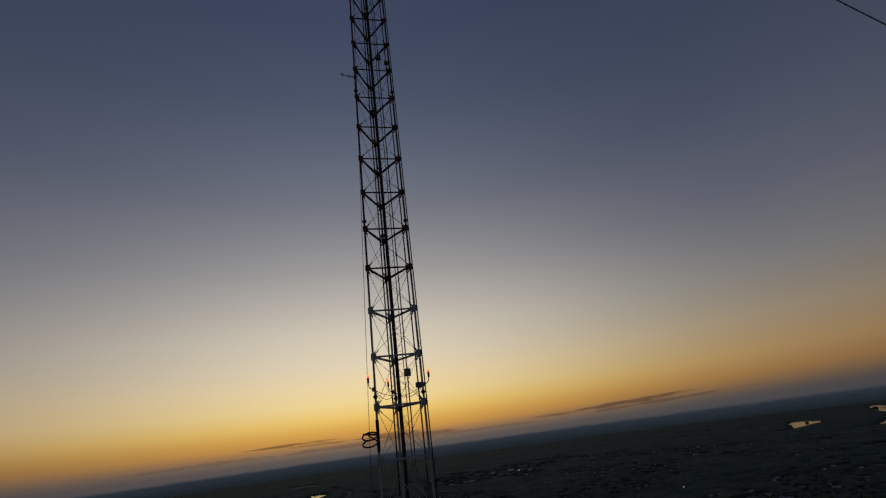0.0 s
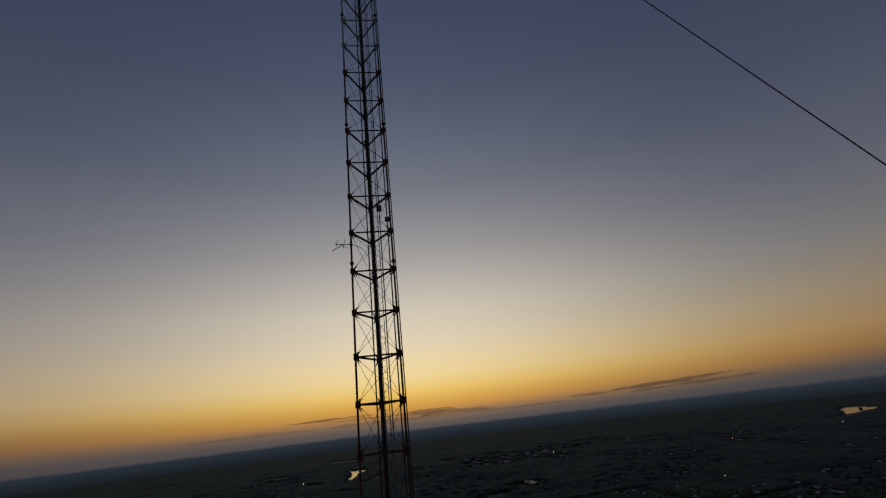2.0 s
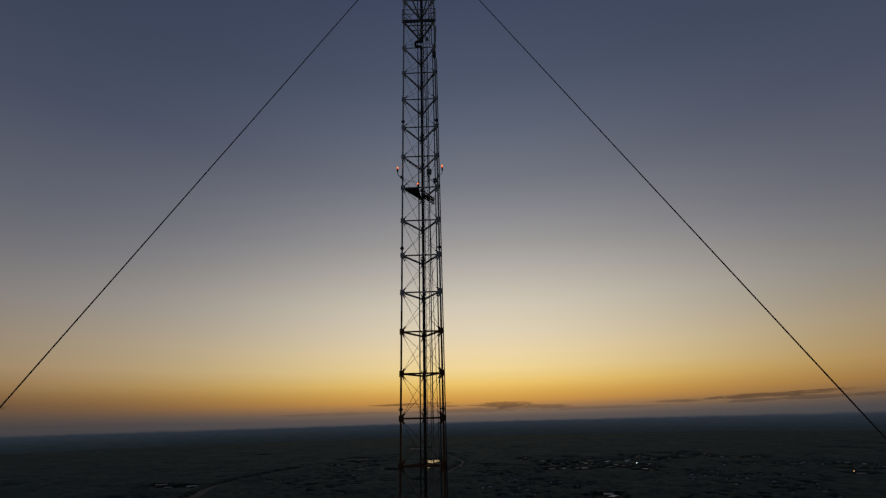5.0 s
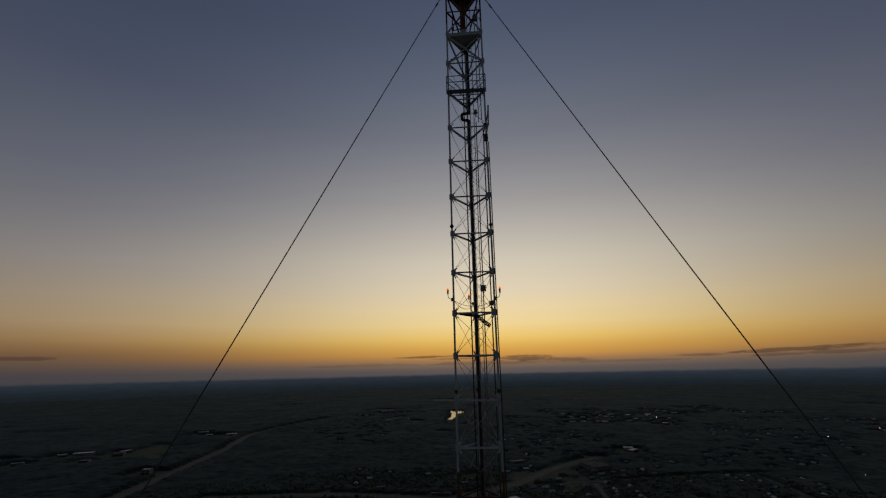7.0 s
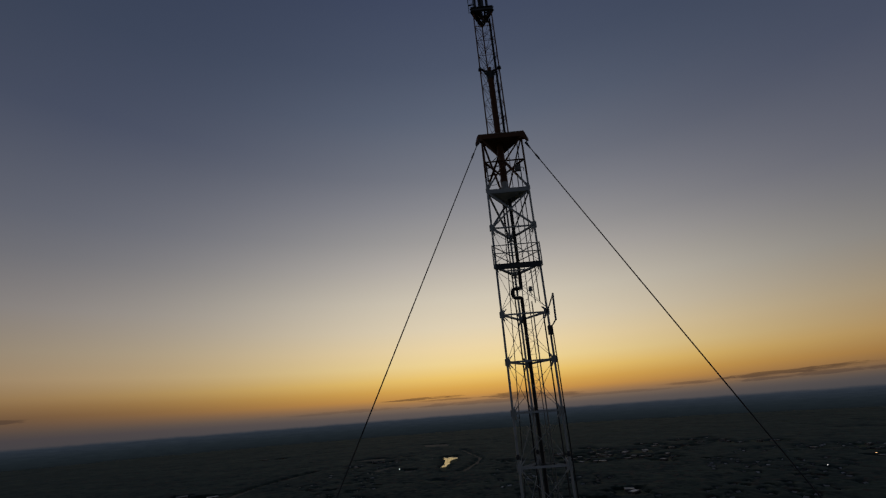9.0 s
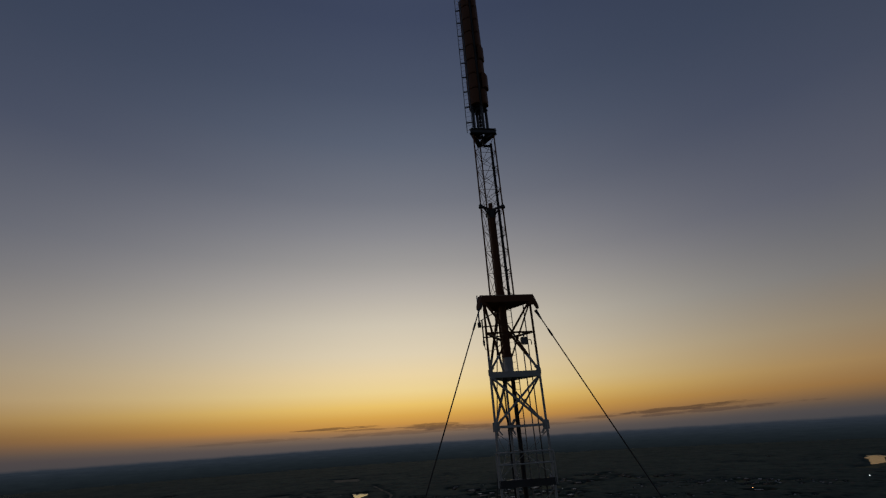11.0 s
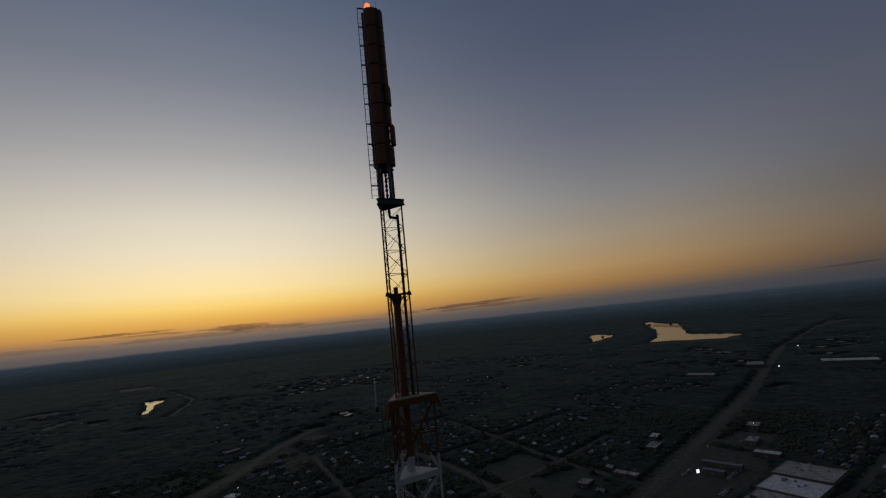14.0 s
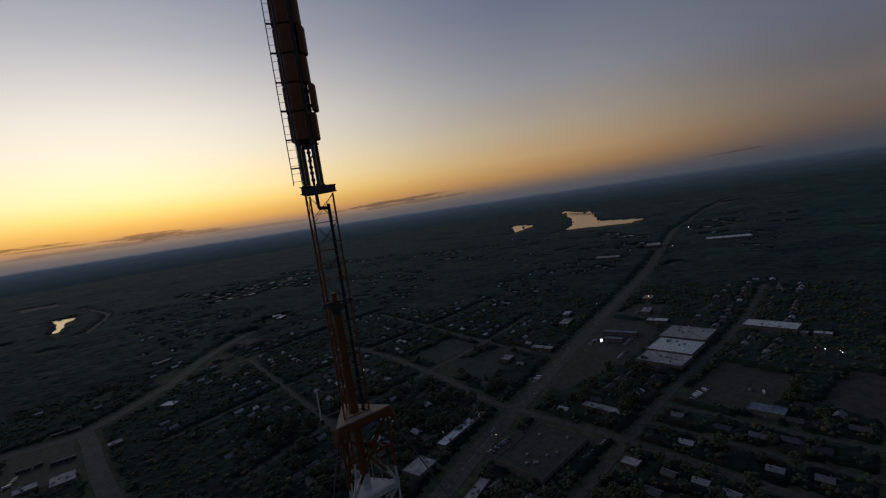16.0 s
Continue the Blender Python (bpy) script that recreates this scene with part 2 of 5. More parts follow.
def bar(bm, a, b, w, h, up=(0, 0, 1)):
    """A square bar from a to b."""
    a, b = Vector(a), Vector(b)
    d = (b - a).normalized()
    s = d.cross(Vector(up))
    s = (s if s.length > 1e-4 else d.cross(Vector((0, 1, 0)))).normalized()
    u = s.cross(d)
    ring = lambda c: [bm.verts.new(c + s * x * w / 2 + u * y * h / 2) for x, y in ((-1, -1), (1, -1), (1, 1), (-1, 1))]
    p, q = ring(a), ring(b)
    for k in range(4):
        bm.faces.new((p[k], p[(k + 1) % 4], q[(k + 1) % 4], q[k]))
    bm.faces.new(p[::-1])
    bm.faces.new(q)


def angle_bar(bm, a, b, w, t=0.012, up=(0, 0, 1)):
    """A rolled steel angle from a to b: two thin flanges at a right angle."""
    a, b = Vector(a), Vector(b)
    d = (b - a).normalized()
    s = d.cross(Vector(up))
    s = (s if s.length > 1e-4 else d.cross(Vector((0, 1, 0)))).normalized()
    u = s.cross(d)
    prof = [(0, 0), (w, 0), (w, t), (t, t), (t, w), (0, w)]
    ring = lambda c: [bm.verts.new(c + s * (x - w / 2) + u * (y - w / 2)) for x, y in prof]
    p, q = ring(a), ring(b)
    k = len(prof)
    for i in range(k):
        bm.faces.new((p[i], p[(i + 1) % k], q[(i + 1) % k], q[i]))
    for f in ((0, 1, 2, 3), (0, 3, 4, 5)):
        bm.faces.new([p[i] for i in f][::-1])
        bm.faces.new([q[i] for i in f])


def block(bm, x0, x1, y0, y1, z0, z1, bevel=0.0):
    m = Matrix.LocRotScale(((x0 + x1) / 2, (y0 + y1) / 2, (z0 + z1) / 2), None, (x1 - x0, y1 - y0, z1 - z0))
    made = bmesh.ops.create_cube(bm, size=1, matrix=m)
    if bevel:
        edges = list({e for v in made["verts"] for e in v.link_edges})
        bmesh.ops.bevel(bm, geom=edges, offset=bevel, segments=2, affect="EDGES", profile=0.5)


def slab(bm, outline, z0, z1):
    """An upright prism over a flat outline."""
    lo = [bm.verts.new((x, y, z0)) for x, y in outline]
    hi = [bm.verts.new((x, y, z1)) for x, y in outline]
    k = len(outline)
    bm.faces.new(lo[::-1])
    bm.faces.new(hi)
    for i in range(k):
        bm.faces.new((lo[i], lo[(i + 1) % k], hi[(i + 1) % k], hi[i]))


def tube(points, r, sides=8):
    """A bent pipe through the points, as a bmesh."""
    bm = bmesh.new()
    pts = [Vector(p) for p in points]
    rings = []
    for i, p in enumerate(pts):
        d = (pts[min(i + 1, len(pts) - 1)] - pts[max(i - 1, 0)]).normalized()
        s = d.cross(Vector((0.31, 0.95, 0.05))).normalized()
        u = s.cross(d)
        rings.append([bm.verts.new(p + (s * math.cos(2 * math.pi * k / sides) + u * math.sin(2 * math.pi * k / sides)) * r) for k in range(sides)])
    for a, b in zip(rings, rings[1:]):
        for k in range(sides):
            bm.faces.new((a[k], a[(k + 1) % sides], b[(k + 1) % sides], b[k]))
    bm.faces.new(rings[0][::-1])
    bm.faces.new(rings[-1])
    return bm


def smooth_line(points, steps=6):
    """Catmull-Rom points through a few given ones."""
    p = [Vector(q) for q in points]
    p = [2 * p[0] - p[1], *p, 2 * p[-1] - p[-2]]
    out = []
    for i in range(1, len(p) - 2):
        for k in range(steps):
            t = k / steps
            a, b, c, d = p[i - 1:i + 3]
            out.append(0.5 * (2 * b + (c - a) * t + (2 * a - 5 * b + 4 * c - d) * t * t + (3 * b - a - 3 * c + d) * t ** 3))
    return [*out, p[-2]]


# ---- land, water and roads ----
def build_land(n, bsdf):
    geo = n.add("ShaderNodeNewGeometry").outputs["Position"]
    big = n.noise(geo, 0.004, 5.0, 0.6)
    mid = n.noise(geo, 0.03, 4.0, 0.6)
    fine = n.noise(geo, 0.35, 3.0, 0.6)
    col = n.ramp(big, [(0.40, (0.079, 0.095, 0.047, 1)), (0.58, (0.090, 0.103, 0.050, 1)), (0.70, (0.121, 0.118, 0.061, 1))])
    col = n.mix(n.ramp(mid, [(0.45, (0, 0, 0, 1)), (0.7, (0.7, 0.7, 0.7, 1))]), col, (0.050, 0.046, 0.030, 1))
    tufts = n.noise(geo, 0.14, 4.0, 0.7)
    col = n.mix(1.0, col, n.ramp(tufts, [(0.32, (0.5, 0.55, 0.55, 1)), (0.5, (1, 1, 1, 1)), (0.68, (1.6, 1.5, 1.4, 1))]), "MULTIPLY")
    n.put(bsdf.inputs["Base Color"], col)
    bsdf.inputs["Roughness"].default_value = 0.95
    bsdf.inputs["Specular IOR Level"].default_value = 0.04
    # bluish sheen in place of haze, lightening the land toward the horizon
    bsdf.inputs["Sheen Weight"].default_value = 0.05
    bsdf.inputs["Sheen Roughness"].default_value = 0.6
    bsdf.inputs["Sheen Tint"].default_value = (0.75, 0.9, 1.0, 1)
    bump(n, bsdf, fine, 0.2, 0.4)


def build_leaves(n, bsdf):
    """Dusky mixed foliage, each clump a little different, a few turning brown."""
    isl = n.add("ShaderNodeNewGeometry")
    col = n.ramp(isl.outputs["Random Per Island"], [(0.0, (0.074, 0.098, 0.054, 1)), (0.5, (0.087, 0.108, 0.058, 1)), (0.84, (0.104, 0.120, 0.064, 1)), (0.95, (0.162, 0.115, 0.057, 1)), (1.0, (0.22, 0.118, 0.054, 1))])
    fine = n.noise(isl.outputs["Position"], 0.6, 4.0, 0.7)
    col = n.mix(n.ramp(fine, [(0.4, (0, 0, 0, 1)), (0.75, (0.6, 0.6, 0.6, 1))]), col, (0.070, 0.091, 0.052, 1))
    n.put(bsdf.inputs["Base Color"], col)
    bsdf.inputs["Roughness"].default_value = 0.9
    # faint blue sheen imitating hazy air on crowns seen edge-on
    bsdf.inputs["Sheen Weight"].default_value = 0.05
    bsdf.inputs["Sheen Roughness"].default_value = 0.5
    bsdf.inputs["Sheen Tint"].default_value = (0.55, 0.75, 1.0, 1)
    bsdf.inputs["Specular IOR Level"].default_value = 0.05
    bump(n, bsdf, fine, 0.3, 0.2)


def build_water(n, bsdf):
    geo = n.add("ShaderNodeNewGeometry").outputs["Position"]
    bsdf.inputs["Base Color"].default_value = (0.012, 0.016, 0.018, 1)
    bsdf.inputs["Roughness"].default_value = 0.16
    bsdf.inputs["IOR"].default_value = 1.333
    bump(n, bsdf, n.noise(geo, 0.4, 3.0), 0.08, 0.05)


def ground_cover(name, a, b, scale, rough=0.9, cracks=0.3, each=0.0):
    """Weathered covering in patches at three scales; each: how far one thing's tone departs from the next."""
    def build(n, bsdf):
        geo = n.add("ShaderNodeNewGeometry").outputs["Position"]
        big = n.noise(geo, scale, 4.0, 0.6)
        fine = n.noise(geo, scale * 22, 3.0, 0.6)
        col = n.ramp(big, [(0.38, (*a, 1)), (0.66, (*b, 1))])
        col = n.mix(n.math("MULTIPLY", fine, cracks), col, (*(v * 0.5 for v in a), 1))
        patchy = n.noise(geo, scale * 3.5, 5.0, 0.7)
        col = n.mix(1.0, col, n.ramp(patchy, [(0.34, (0.55, 0.55, 0.57, 1)), (0.5, (1, 1, 1, 1)), (0.66, (1.45, 1.4, 1.3, 1))]), "MULTIPLY")
        if each:
            tone = n.add("ShaderNodeObjectInfo").outputs["Random"]
            col = n.mix(1.0, col, n.ramp(tone, [(0.0, (1 - each, 1 - each, 1 - each, 1)), (1.0, (1 + each, 1 + each, 1 + each, 1))]), "MULTIPLY")
        n.put(bsdf.inputs["Base Color"], col)
        bsdf.inputs["Roughness"].default_value = rough
        bump(n, bsdf, fine, 0.4, 0.02)
    return material(name, build)


def build_far_leaves(n, bsdf):
    """Woods far off: mottled crowns, with aerial haze put in as a bluish grazing sheen."""
    pos = n.add("ShaderNodeNewGeometry").outputs["Position"]
    crowns = n.noise(pos, 0.09, 4.0, 0.7)
    stands = n.noise(pos, 0.006, 4.0, 0.6)
    col = n.ramp(crowns, [(0.3, (0.021, 0.032, 0.022, 1)), (0.5, (0.031, 0.043, 0.029, 1)), (0.72, (0.045, 0.057, 0.036, 1))])
    col = n.mix(1.0, col, n.ramp(stands, [(0.34, (0.55, 0.60, 0.64, 1)), (0.5, (0.9, 0.9, 0.9, 1)), (0.66, (1.5, 1.42, 1.32, 1))]), "MULTIPLY")
    groves = n.noise(pos, 0.022, 5.0, 0.65)
    col = n.mix(1.0, col, n.ramp(groves, [(0.36, (0.62, 0.64, 0.68, 1)), (0.5, (1, 1, 1, 1)), (0.66, (1.35, 1.3, 1.25, 1))]), "MULTIPLY")
    # single trees that have turned brown
    cell = n.add("ShaderNodeTexVoronoi")
    n.put(cell.inputs["Vector"], pos)
    cell.inputs["Scale"].default_value = 0.07
    hue = n.add("ShaderNodeSeparateColor")
    n.put(hue.inputs[0], cell.outputs["Color"])
    col = n.mix(n.ramp(hue.outputs[0], [(0.86, (0, 0, 0, 1)), (0.97, (0.8, 0.8, 0.8, 1))]), col, (0.062, 0.040, 0.026, 1))
    n.put(bsdf.inputs["Base Color"], col)
    bsdf.inputs["Roughness"].default_value = 0.85
    bsdf.inputs["Specular IOR Level"].default_value = 0.02
    # haze over the far crowns, painted as pale blue at grazing angles
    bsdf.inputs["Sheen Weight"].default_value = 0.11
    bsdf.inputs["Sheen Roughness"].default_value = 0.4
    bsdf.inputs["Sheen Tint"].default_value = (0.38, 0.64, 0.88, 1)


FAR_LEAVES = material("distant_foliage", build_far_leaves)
LAND = material("grass_and_scrub", build_land)
LEAVES = material("foliage", build_leaves)
WATER = material("still_water", build_water)
ASPHALT = ground_cover("road_asphalt", (0.086, 0.082, 0.060), (0.104, 0.098, 0.072), 0.05)
LOT = ground_cover("parking_asphalt", (0.056, 0.056, 0.036), (0.068, 0.065, 0.042), 0.04)
FIELD = ground_cover("stubble_field", (0.085, 0.088, 0.068), (0.11, 0.108, 0.085), 0.008)
DIRT = ground_cover("bare_soil", (0.085, 0.062, 0.048), (0.06, 0.052, 0.042), 0.03)
MEADOW = ground_cover("mown_grass", (0.034, 0.048, 0.031), (0.044, 0.056, 0.036), 0.02)
PAINT = ground_cover("road_paint", (0.42, 0.42, 0.40), (0.34, 0.33, 0.30), 0.2)
BARK = worn("bark", (0.06, 0.045, 0.035), (0.03, 0.025, 0.02), 0.9, 0.0, 0.6)


def from_arrays(name, verts, faces, mat, smooth=False):
    me = bpy.data.meshes.new(name)
    me.from_pydata(verts, [], faces)
    me.materials.append(mat)
    if smooth:
        me.polygons.foreach_set("use_smooth", [True] * len(me.polygons))
    me.update()
    return me


def ground_sheet():
    radii = [40, 90, 150, 220, 300, 420, 560, 720, 900, 1100, 1300, 1550, 1800, 2100, 2450, 2800, 3200, 3600, 4000, 4400, 4700, 4930]
    n = 180
    verts, faces = [(0, 0, 0)], []
    for r in radii:
        for k in range(n):
            a = 2 * math.pi * k / n
            x, y = r * math.cos(a), r * math.sin(a)
            verts.append((x, y, 0))
    faces += [(0, 1 + k, 1 + (k + 1) % n) for k in range(n)]
    for i in range(len(radii) - 1):
        p, q = 1 + i * n, 1 + (i + 1) * n
        faces += [(p + k, q + k, q + (k + 1) % n, p + (k + 1) % n) for k in range(n)]
    return tagged(new("ground", from_arrays("ground", verts, faces, LAND)), "dark wooded plain reaching to the horizon at dusk", "ground", kind="structure")


ground = ground_sheet()


def sheet(name, outline, mat, z, label, category, kind="structure"):
    """A thin flat slab over an outline, with an edge that reaches into the ground."""
    bm = bmesh.new()
    slab_pts = [(x, y) for x, y in outline]
    lo = [bm.verts.new((x, y, -0.3)) for x, y in slab_pts]
    hi = [bm.verts.new((x, y, z)) for x, y in slab_pts]
    bm.faces.new(hi)
    for i in range(len(hi)):
        j = (i + 1) % len(hi)
        bm.faces.new((lo[i], lo[j], hi[j], hi[i]))
    bmesh.ops.recalc_face_normals(bm, faces=bm.faces)
    me = bpy.data.meshes.new(name)
    bm.to_mesh(me)
    bm.free()
    me.materials.append(mat)
    return tagged(new(name, me), label, category, kind=kind)


def shore(points, rough, seed):
    """A lake's outline: the plan's corners joined by an uneven bank."""
    out = []
    for i, p in enumerate(points):
        q = points[(i + 1) % len(points)]
        for k in range(8):
            t = k / 8
            x, y = p[0] + (q[0] - p[0]) * t, p[1] + (q[1] - p[1]) * t
            x += noise.noise(Vector((x * 0.012, y * 0.012, seed))) * rough
            y += noise.noise(Vector((x * 0.012, y * 0.012, seed + 7))) * rough
            out.append((x, y))
    return out


LAKES = [
    [(3199, 2396), (3492, 2575), (3126, 2175), (3077, 2009), (2614, 1684), (2234, 1405), (2225, 1305), (2178, 1109), (1997, 1115), (1940, 1228), (1866, 1387), (2143, 1533), (2589, 1858)],
    [(2251, 2109), (2351, 2121), (2248, 1885), (2086, 1816), (1941, 1755), (1864, 1741), (2085, 1926)],
    [(-168, 2196), (-128, 2184), (-82, 2186), (-86, 2092), (-110, 2030), (-112, 1900), (-122, 1792), (-148, 1776), (-142, 1890), (-132, 2000), (-146, 2100)],
]
for k, pts in enumerate(LAKES):
    sheet("water_" + "abc"[k], shore(pts, 24 if k < 2 else 7, k * 10.0), WATER, 0.5, "still lake water mirroring the sunset sky", "lake")
bridge = thing("causeway_bridge", "long low dark bridge across the lake", "bridge")
ba, bb = Vector((2930, 2120, 6.5)), Vector((2730, 1712, 6.5))
bm = bmesh.new()
bar(bm, ba, bb, 14, 2.4)
part("deck", bm, worn("bridge_concrete", (0.22, 0.21, 0.20), (0.14, 0.12, 0.1), 0.85, 0, 0.1), bridge)
for k in range(1, 12):
    p = ba.lerp(bb, k / 12)
    bm = bmesh.new()
    rod(bm, (p.x, p.y, -1), (p.x, p.y, 5.4), 2.2, 10)
    part("pier", bm, bpy.data.materials["bridge_concrete"], bridge)

ROADS = {
    "main": (17.0, [(-160, 130), (60, 208), (207, 262), (263, 281), (346, 306), (422, 331), (509, 358), (625, 393), (755, 432), (946, 490), (1253, 600), (1657, 744), (1886, 800), (2400, 930), (3074, 1062)]),
    "cross": (9.0, [(306, 20), (302, 120), (301, 197), (297, 240), (292, 290), (290, 330), (297, 370), (303, 420), (310, 560), (300, 700)]),
    "lane": (8.0, [(120, 160), (242, 171), (292, 177), (365, 186), (448, 193), (536, 197), (590, 201), (720, 218), (860, 244)]),
    "west": (19.0, [(-420, 690), (-240, 712), (-129, 700), (-75, 686), (-47, 692), (-20, 711), (13, 742), (53, 785), (83, 829), (112, 875), (160, 935), (235, 1010)]),
    "avenue": (17.0, [(-10, 330), (-24, 430), (-34, 510), (-40, 580), (-44, 640), (-50, 690)]),
    "highway": (22.0, [(-520, 420), (-548, 560), (-566, 698), (-594, 855), (-646, 1143), (-715, 1400), (-705, 1620), (-640, 1900)]),
    "street": (6.0, [(60, 400), (160, 430), (290, 452), (420, 470), (560, 505)]),
    "street.001": (6.0, [(20, 560), (150, 590), (305, 620), (470, 640), (640, 670)]),
    "street.002": (6.0, [(150, 300), (158, 430), (165, 600), (172, 780)]),
    "street.003": (6.0, [(430, 345), (425, 470), (440, 640), (450, 820)]),
    "street.004": (6.0, [(374, 185), (380, 140), (381, 90), (386, 58), (388, 20)]),
    "street.005": (5.0, [(338, 180), (342, 120), (345, 70), (350, 20)]),
    "street.007": (6.0, [(306, 20), (350, 22), (420, 18), (560, 10)]),
    "lake_road": (14.0, [(-75, 2500), (-48, 2341), (5, 2049), (-1, 1882), (-29, 1730), (-60, 1600)]),
    "street.006": (6.0, [(30, 760), (170, 790), (330, 830), (470, 850)]),
}


def road_strip(name, width, pts, lift):
    line = [Vector((p.x, p.y, 0)) for p in smooth_line([(x, y, 0) for x, y in pts], 6)]
    verts, faces, marks, mfaces = [], [], [], []
    for i, p in enumerate(line):
        d = (line[min(i + 1, len(line) - 1)] - line[max(i - 1, 0)]).normalized()
        s = Vector((-d.y, d.x, 0)) * width / 2
        for q, z in ((p + s * 1.02, -0.2), (p + s, 0.22), (p - s, 0.22), (p - s * 1.02, -0.2)):
            verts.append((q.x, q.y, z + lift))
        if i:
            a, b = 4 * (i - 1), 4 * i
            faces += [(a + k, a + k + 1, b + k + 1, b + k) for k in range(3)]
    ob = tagged(new("road_" + name.split(".")[0], from_arrays("road", verts, faces, ASPHALT)), "grey asphalt road running through the wooded town", "road", kind="structure")
    if name == "main":
        # a pale dashed line along the middle
        k = 0
        for i in range(len(line) - 1):
            a, b = line[i], line[i + 1]
            length = (b - a).length
            d = (b - a) / max(length, 1e-6)
            s = Vector((-d.y, d.x, 0)) * 0.16
            t = 2.0
            while t + 5 < length and (a + d * t).length < 900:
                p, q = a + d * t, a + d * (t + 5)
                o = len(marks)
                marks += [(*(p + s).xy, 0.25 + lift), (*(p - s).xy, 0.25 + lift), (*(q - s).xy, 0.25 + lift), (*(q + s).xy, 0.25 + lift)]
                mfaces.append((o, o + 1, o + 2, o + 3))
                t += 12
        if marks:
            m = new("lane_marks", from_arrays("lane_marks", marks, mfaces, PAINT))
            m.parent = ob
            tagged(m, "pale dashed lane marks", kind="stuff")
    return line


ROAD_LINES = []


# ---- the guyed mast ----
BASE, BAY = 140.0, 2.1987          # height of level 0 and the bay's height
LEGS = [Vector((-1.08, -0.62, 0)), Vector((1.08, -0.62, 0)), Vector((0, 1.12, 0))]
TOP_DECK = 200.45


def level(k):
    """Height of a lattice level; the bays above 23 are shorter."""
    extra = {24: 192.96, 25: 195.04, 26: 197.19}
    return extra.get(k, BASE + BAY * k)


def at_leg(i, z, inset=0.0):
    p = LEGS[i] * (1 - inset)
    return Vector((p.x, p.y, z))


mast = thing("guyed_mast", "tall triangular lattice mast in orange and white aviation paint bands", "radio mast")


def gusset_mesh():
    """A node plate with short clevis arms for the tension rods, in the local xz plane."""
    bm = bmesh.new()
    shape = [(-0.10, -0.15), (0.07, -0.17), (0.16, -0.09), (0.16, 0.09), (0.07, 0.17), (-0.10, 0.15)]
    lo = [bm.verts.new((x, -0.012, z)) for x, z in shape]
    hi = [bm.verts.new((x, 0.012, z)) for x, z in shape]
    bm.faces.new(lo)
    bm.faces.new(hi[::-1])
    for i in range(len(shape)):
        j = (i + 1) % len(shape)
        bm.faces.new((lo[j], lo[i], hi[i], hi[j]))
    for s in (-1, 1):
        bar(bm, (0.10, 0, 0.10 * s), (0.24, 0, 0.27 * s), 0.045, 0.05, (0, 1, 0))
        rod(bm, (0.02, -0.03, 0.07 * s), (0.02, 0.03, 0.07 * s), 0.02, 6)
    return mesh_of("gusset", bm, BANDED)


def between(a, b):
    """A frame at a with local x toward b and z up."""
    x = (b - a).normalized()
    y = Vector((0, 0, 1)).cross(x)
    m = Matrix((x, y, Vector((0, 0, 1)))).transposed().to_4x4()
    return Matrix.Translation(a) @ m


FACES = [(0, 1), (1, 2), (2, 0)]
LOWEST = -7
GUSSET = gusset_mesh()


def lattice_meshes():
    out = {}
    for i, j in FACES:
        a, b = LEGS[i], LEGS[j]
        d = (b - a).normalized()
        bm = bmesh.new()
        angle_bar(bm, a + d * 0.12, b - d * 0.12, 0.085, 0.014)
        out["strut", i] = mesh_of("strut", bm, BANDED)
        for s in (0, 1):
            bm = bmesh.new()
            p, q = (a, b) if s == 0 else (b, a)
            e = (q - p).normalized()
            n = Vector((0, 0, 1)).cross(d) * (0.014 if s else -0.014)
            rod(bm, p + e * 0.2 + n + Vector((0, 0, 0.24)), q - e * 0.2 + n + Vector((0, 0, BAY - 0.24)), 0.0105, 6)
            out["rod", i, s] = mesh_of("tension_rod", bm, BANDED)
    return out


LATTICE = lattice_meshes()
up = lambda z: Matrix.Translation((0, 0, z))
for k in range(LOWEST, 24):
    for i, j in FACES:
        piece("strut", LATTICE["strut", i], mast, up(level(k)))
        piece("gusset", GUSSET, mast, between(at_leg(i, level(k)), at_leg(j, level(k))))
        piece("gusset", GUSSET, mast, between(at_leg(j, level(k)), at_leg(i, level(k))))
        if k < 23:
            for s in (0, 1):
                piece("tension_rod", LATTICE["rod", i, s], mast, up(level(k)))
# leg sections, four bays each, with bolted flanges
for i in range(3):
    for k in range(LOWEST - 1, 24, 4):
        bm = bmesh.new()
        z0, z1 = level(k) + 0.44 if k > LOWEST else level(k), (level(k + 4) + 0.44 if k < 20 else TOP_DECK)
        rod(bm, at_leg(i, z0), at_leg(i, z1), 0.052, 12)
        part("leg_section", bm, BANDED, mast, smooth=False)
        bm = bmesh.new()
        rod(bm, at_leg(i, z0 - 0.035), at_leg(i, z0 + 0.035), 0.115, 12)
        rod(bm, at_leg(i, z0 - 0.10), at_leg(i, z0 + 0.10), 0.07, 12)
        part("leg_flange", bm, DARK_STEEL, mast)
# the lattice below, down to the ground, in one mesh
bm = bmesh.new()
for i in range(3):
    rod(bm, at_leg(i, 0.3), at_leg(i, level(LOWEST - 1)), 0.052, 8)
zs = [level(k) for k in range(LOWEST - 1, -64, -1)]
for z in zs:
    for i, j in FACES:
        bar(bm, at_leg(i, z), at_leg(j, z), 0.08, 0.08)
        bar(bm, at_leg(i, z), at_leg(j, z + BAY), 0.035, 0.035)
        bar(bm, at_leg(j, z), at_leg(i, z + BAY), 0.035, 0.035)
part("lower_lattice", bm, BANDED, mast, kind="stuff")
bm = bmesh.new()
rod(bm, (0, 0, -0.4), (0, 0, 0.5), 2.2, 16, 1.6)
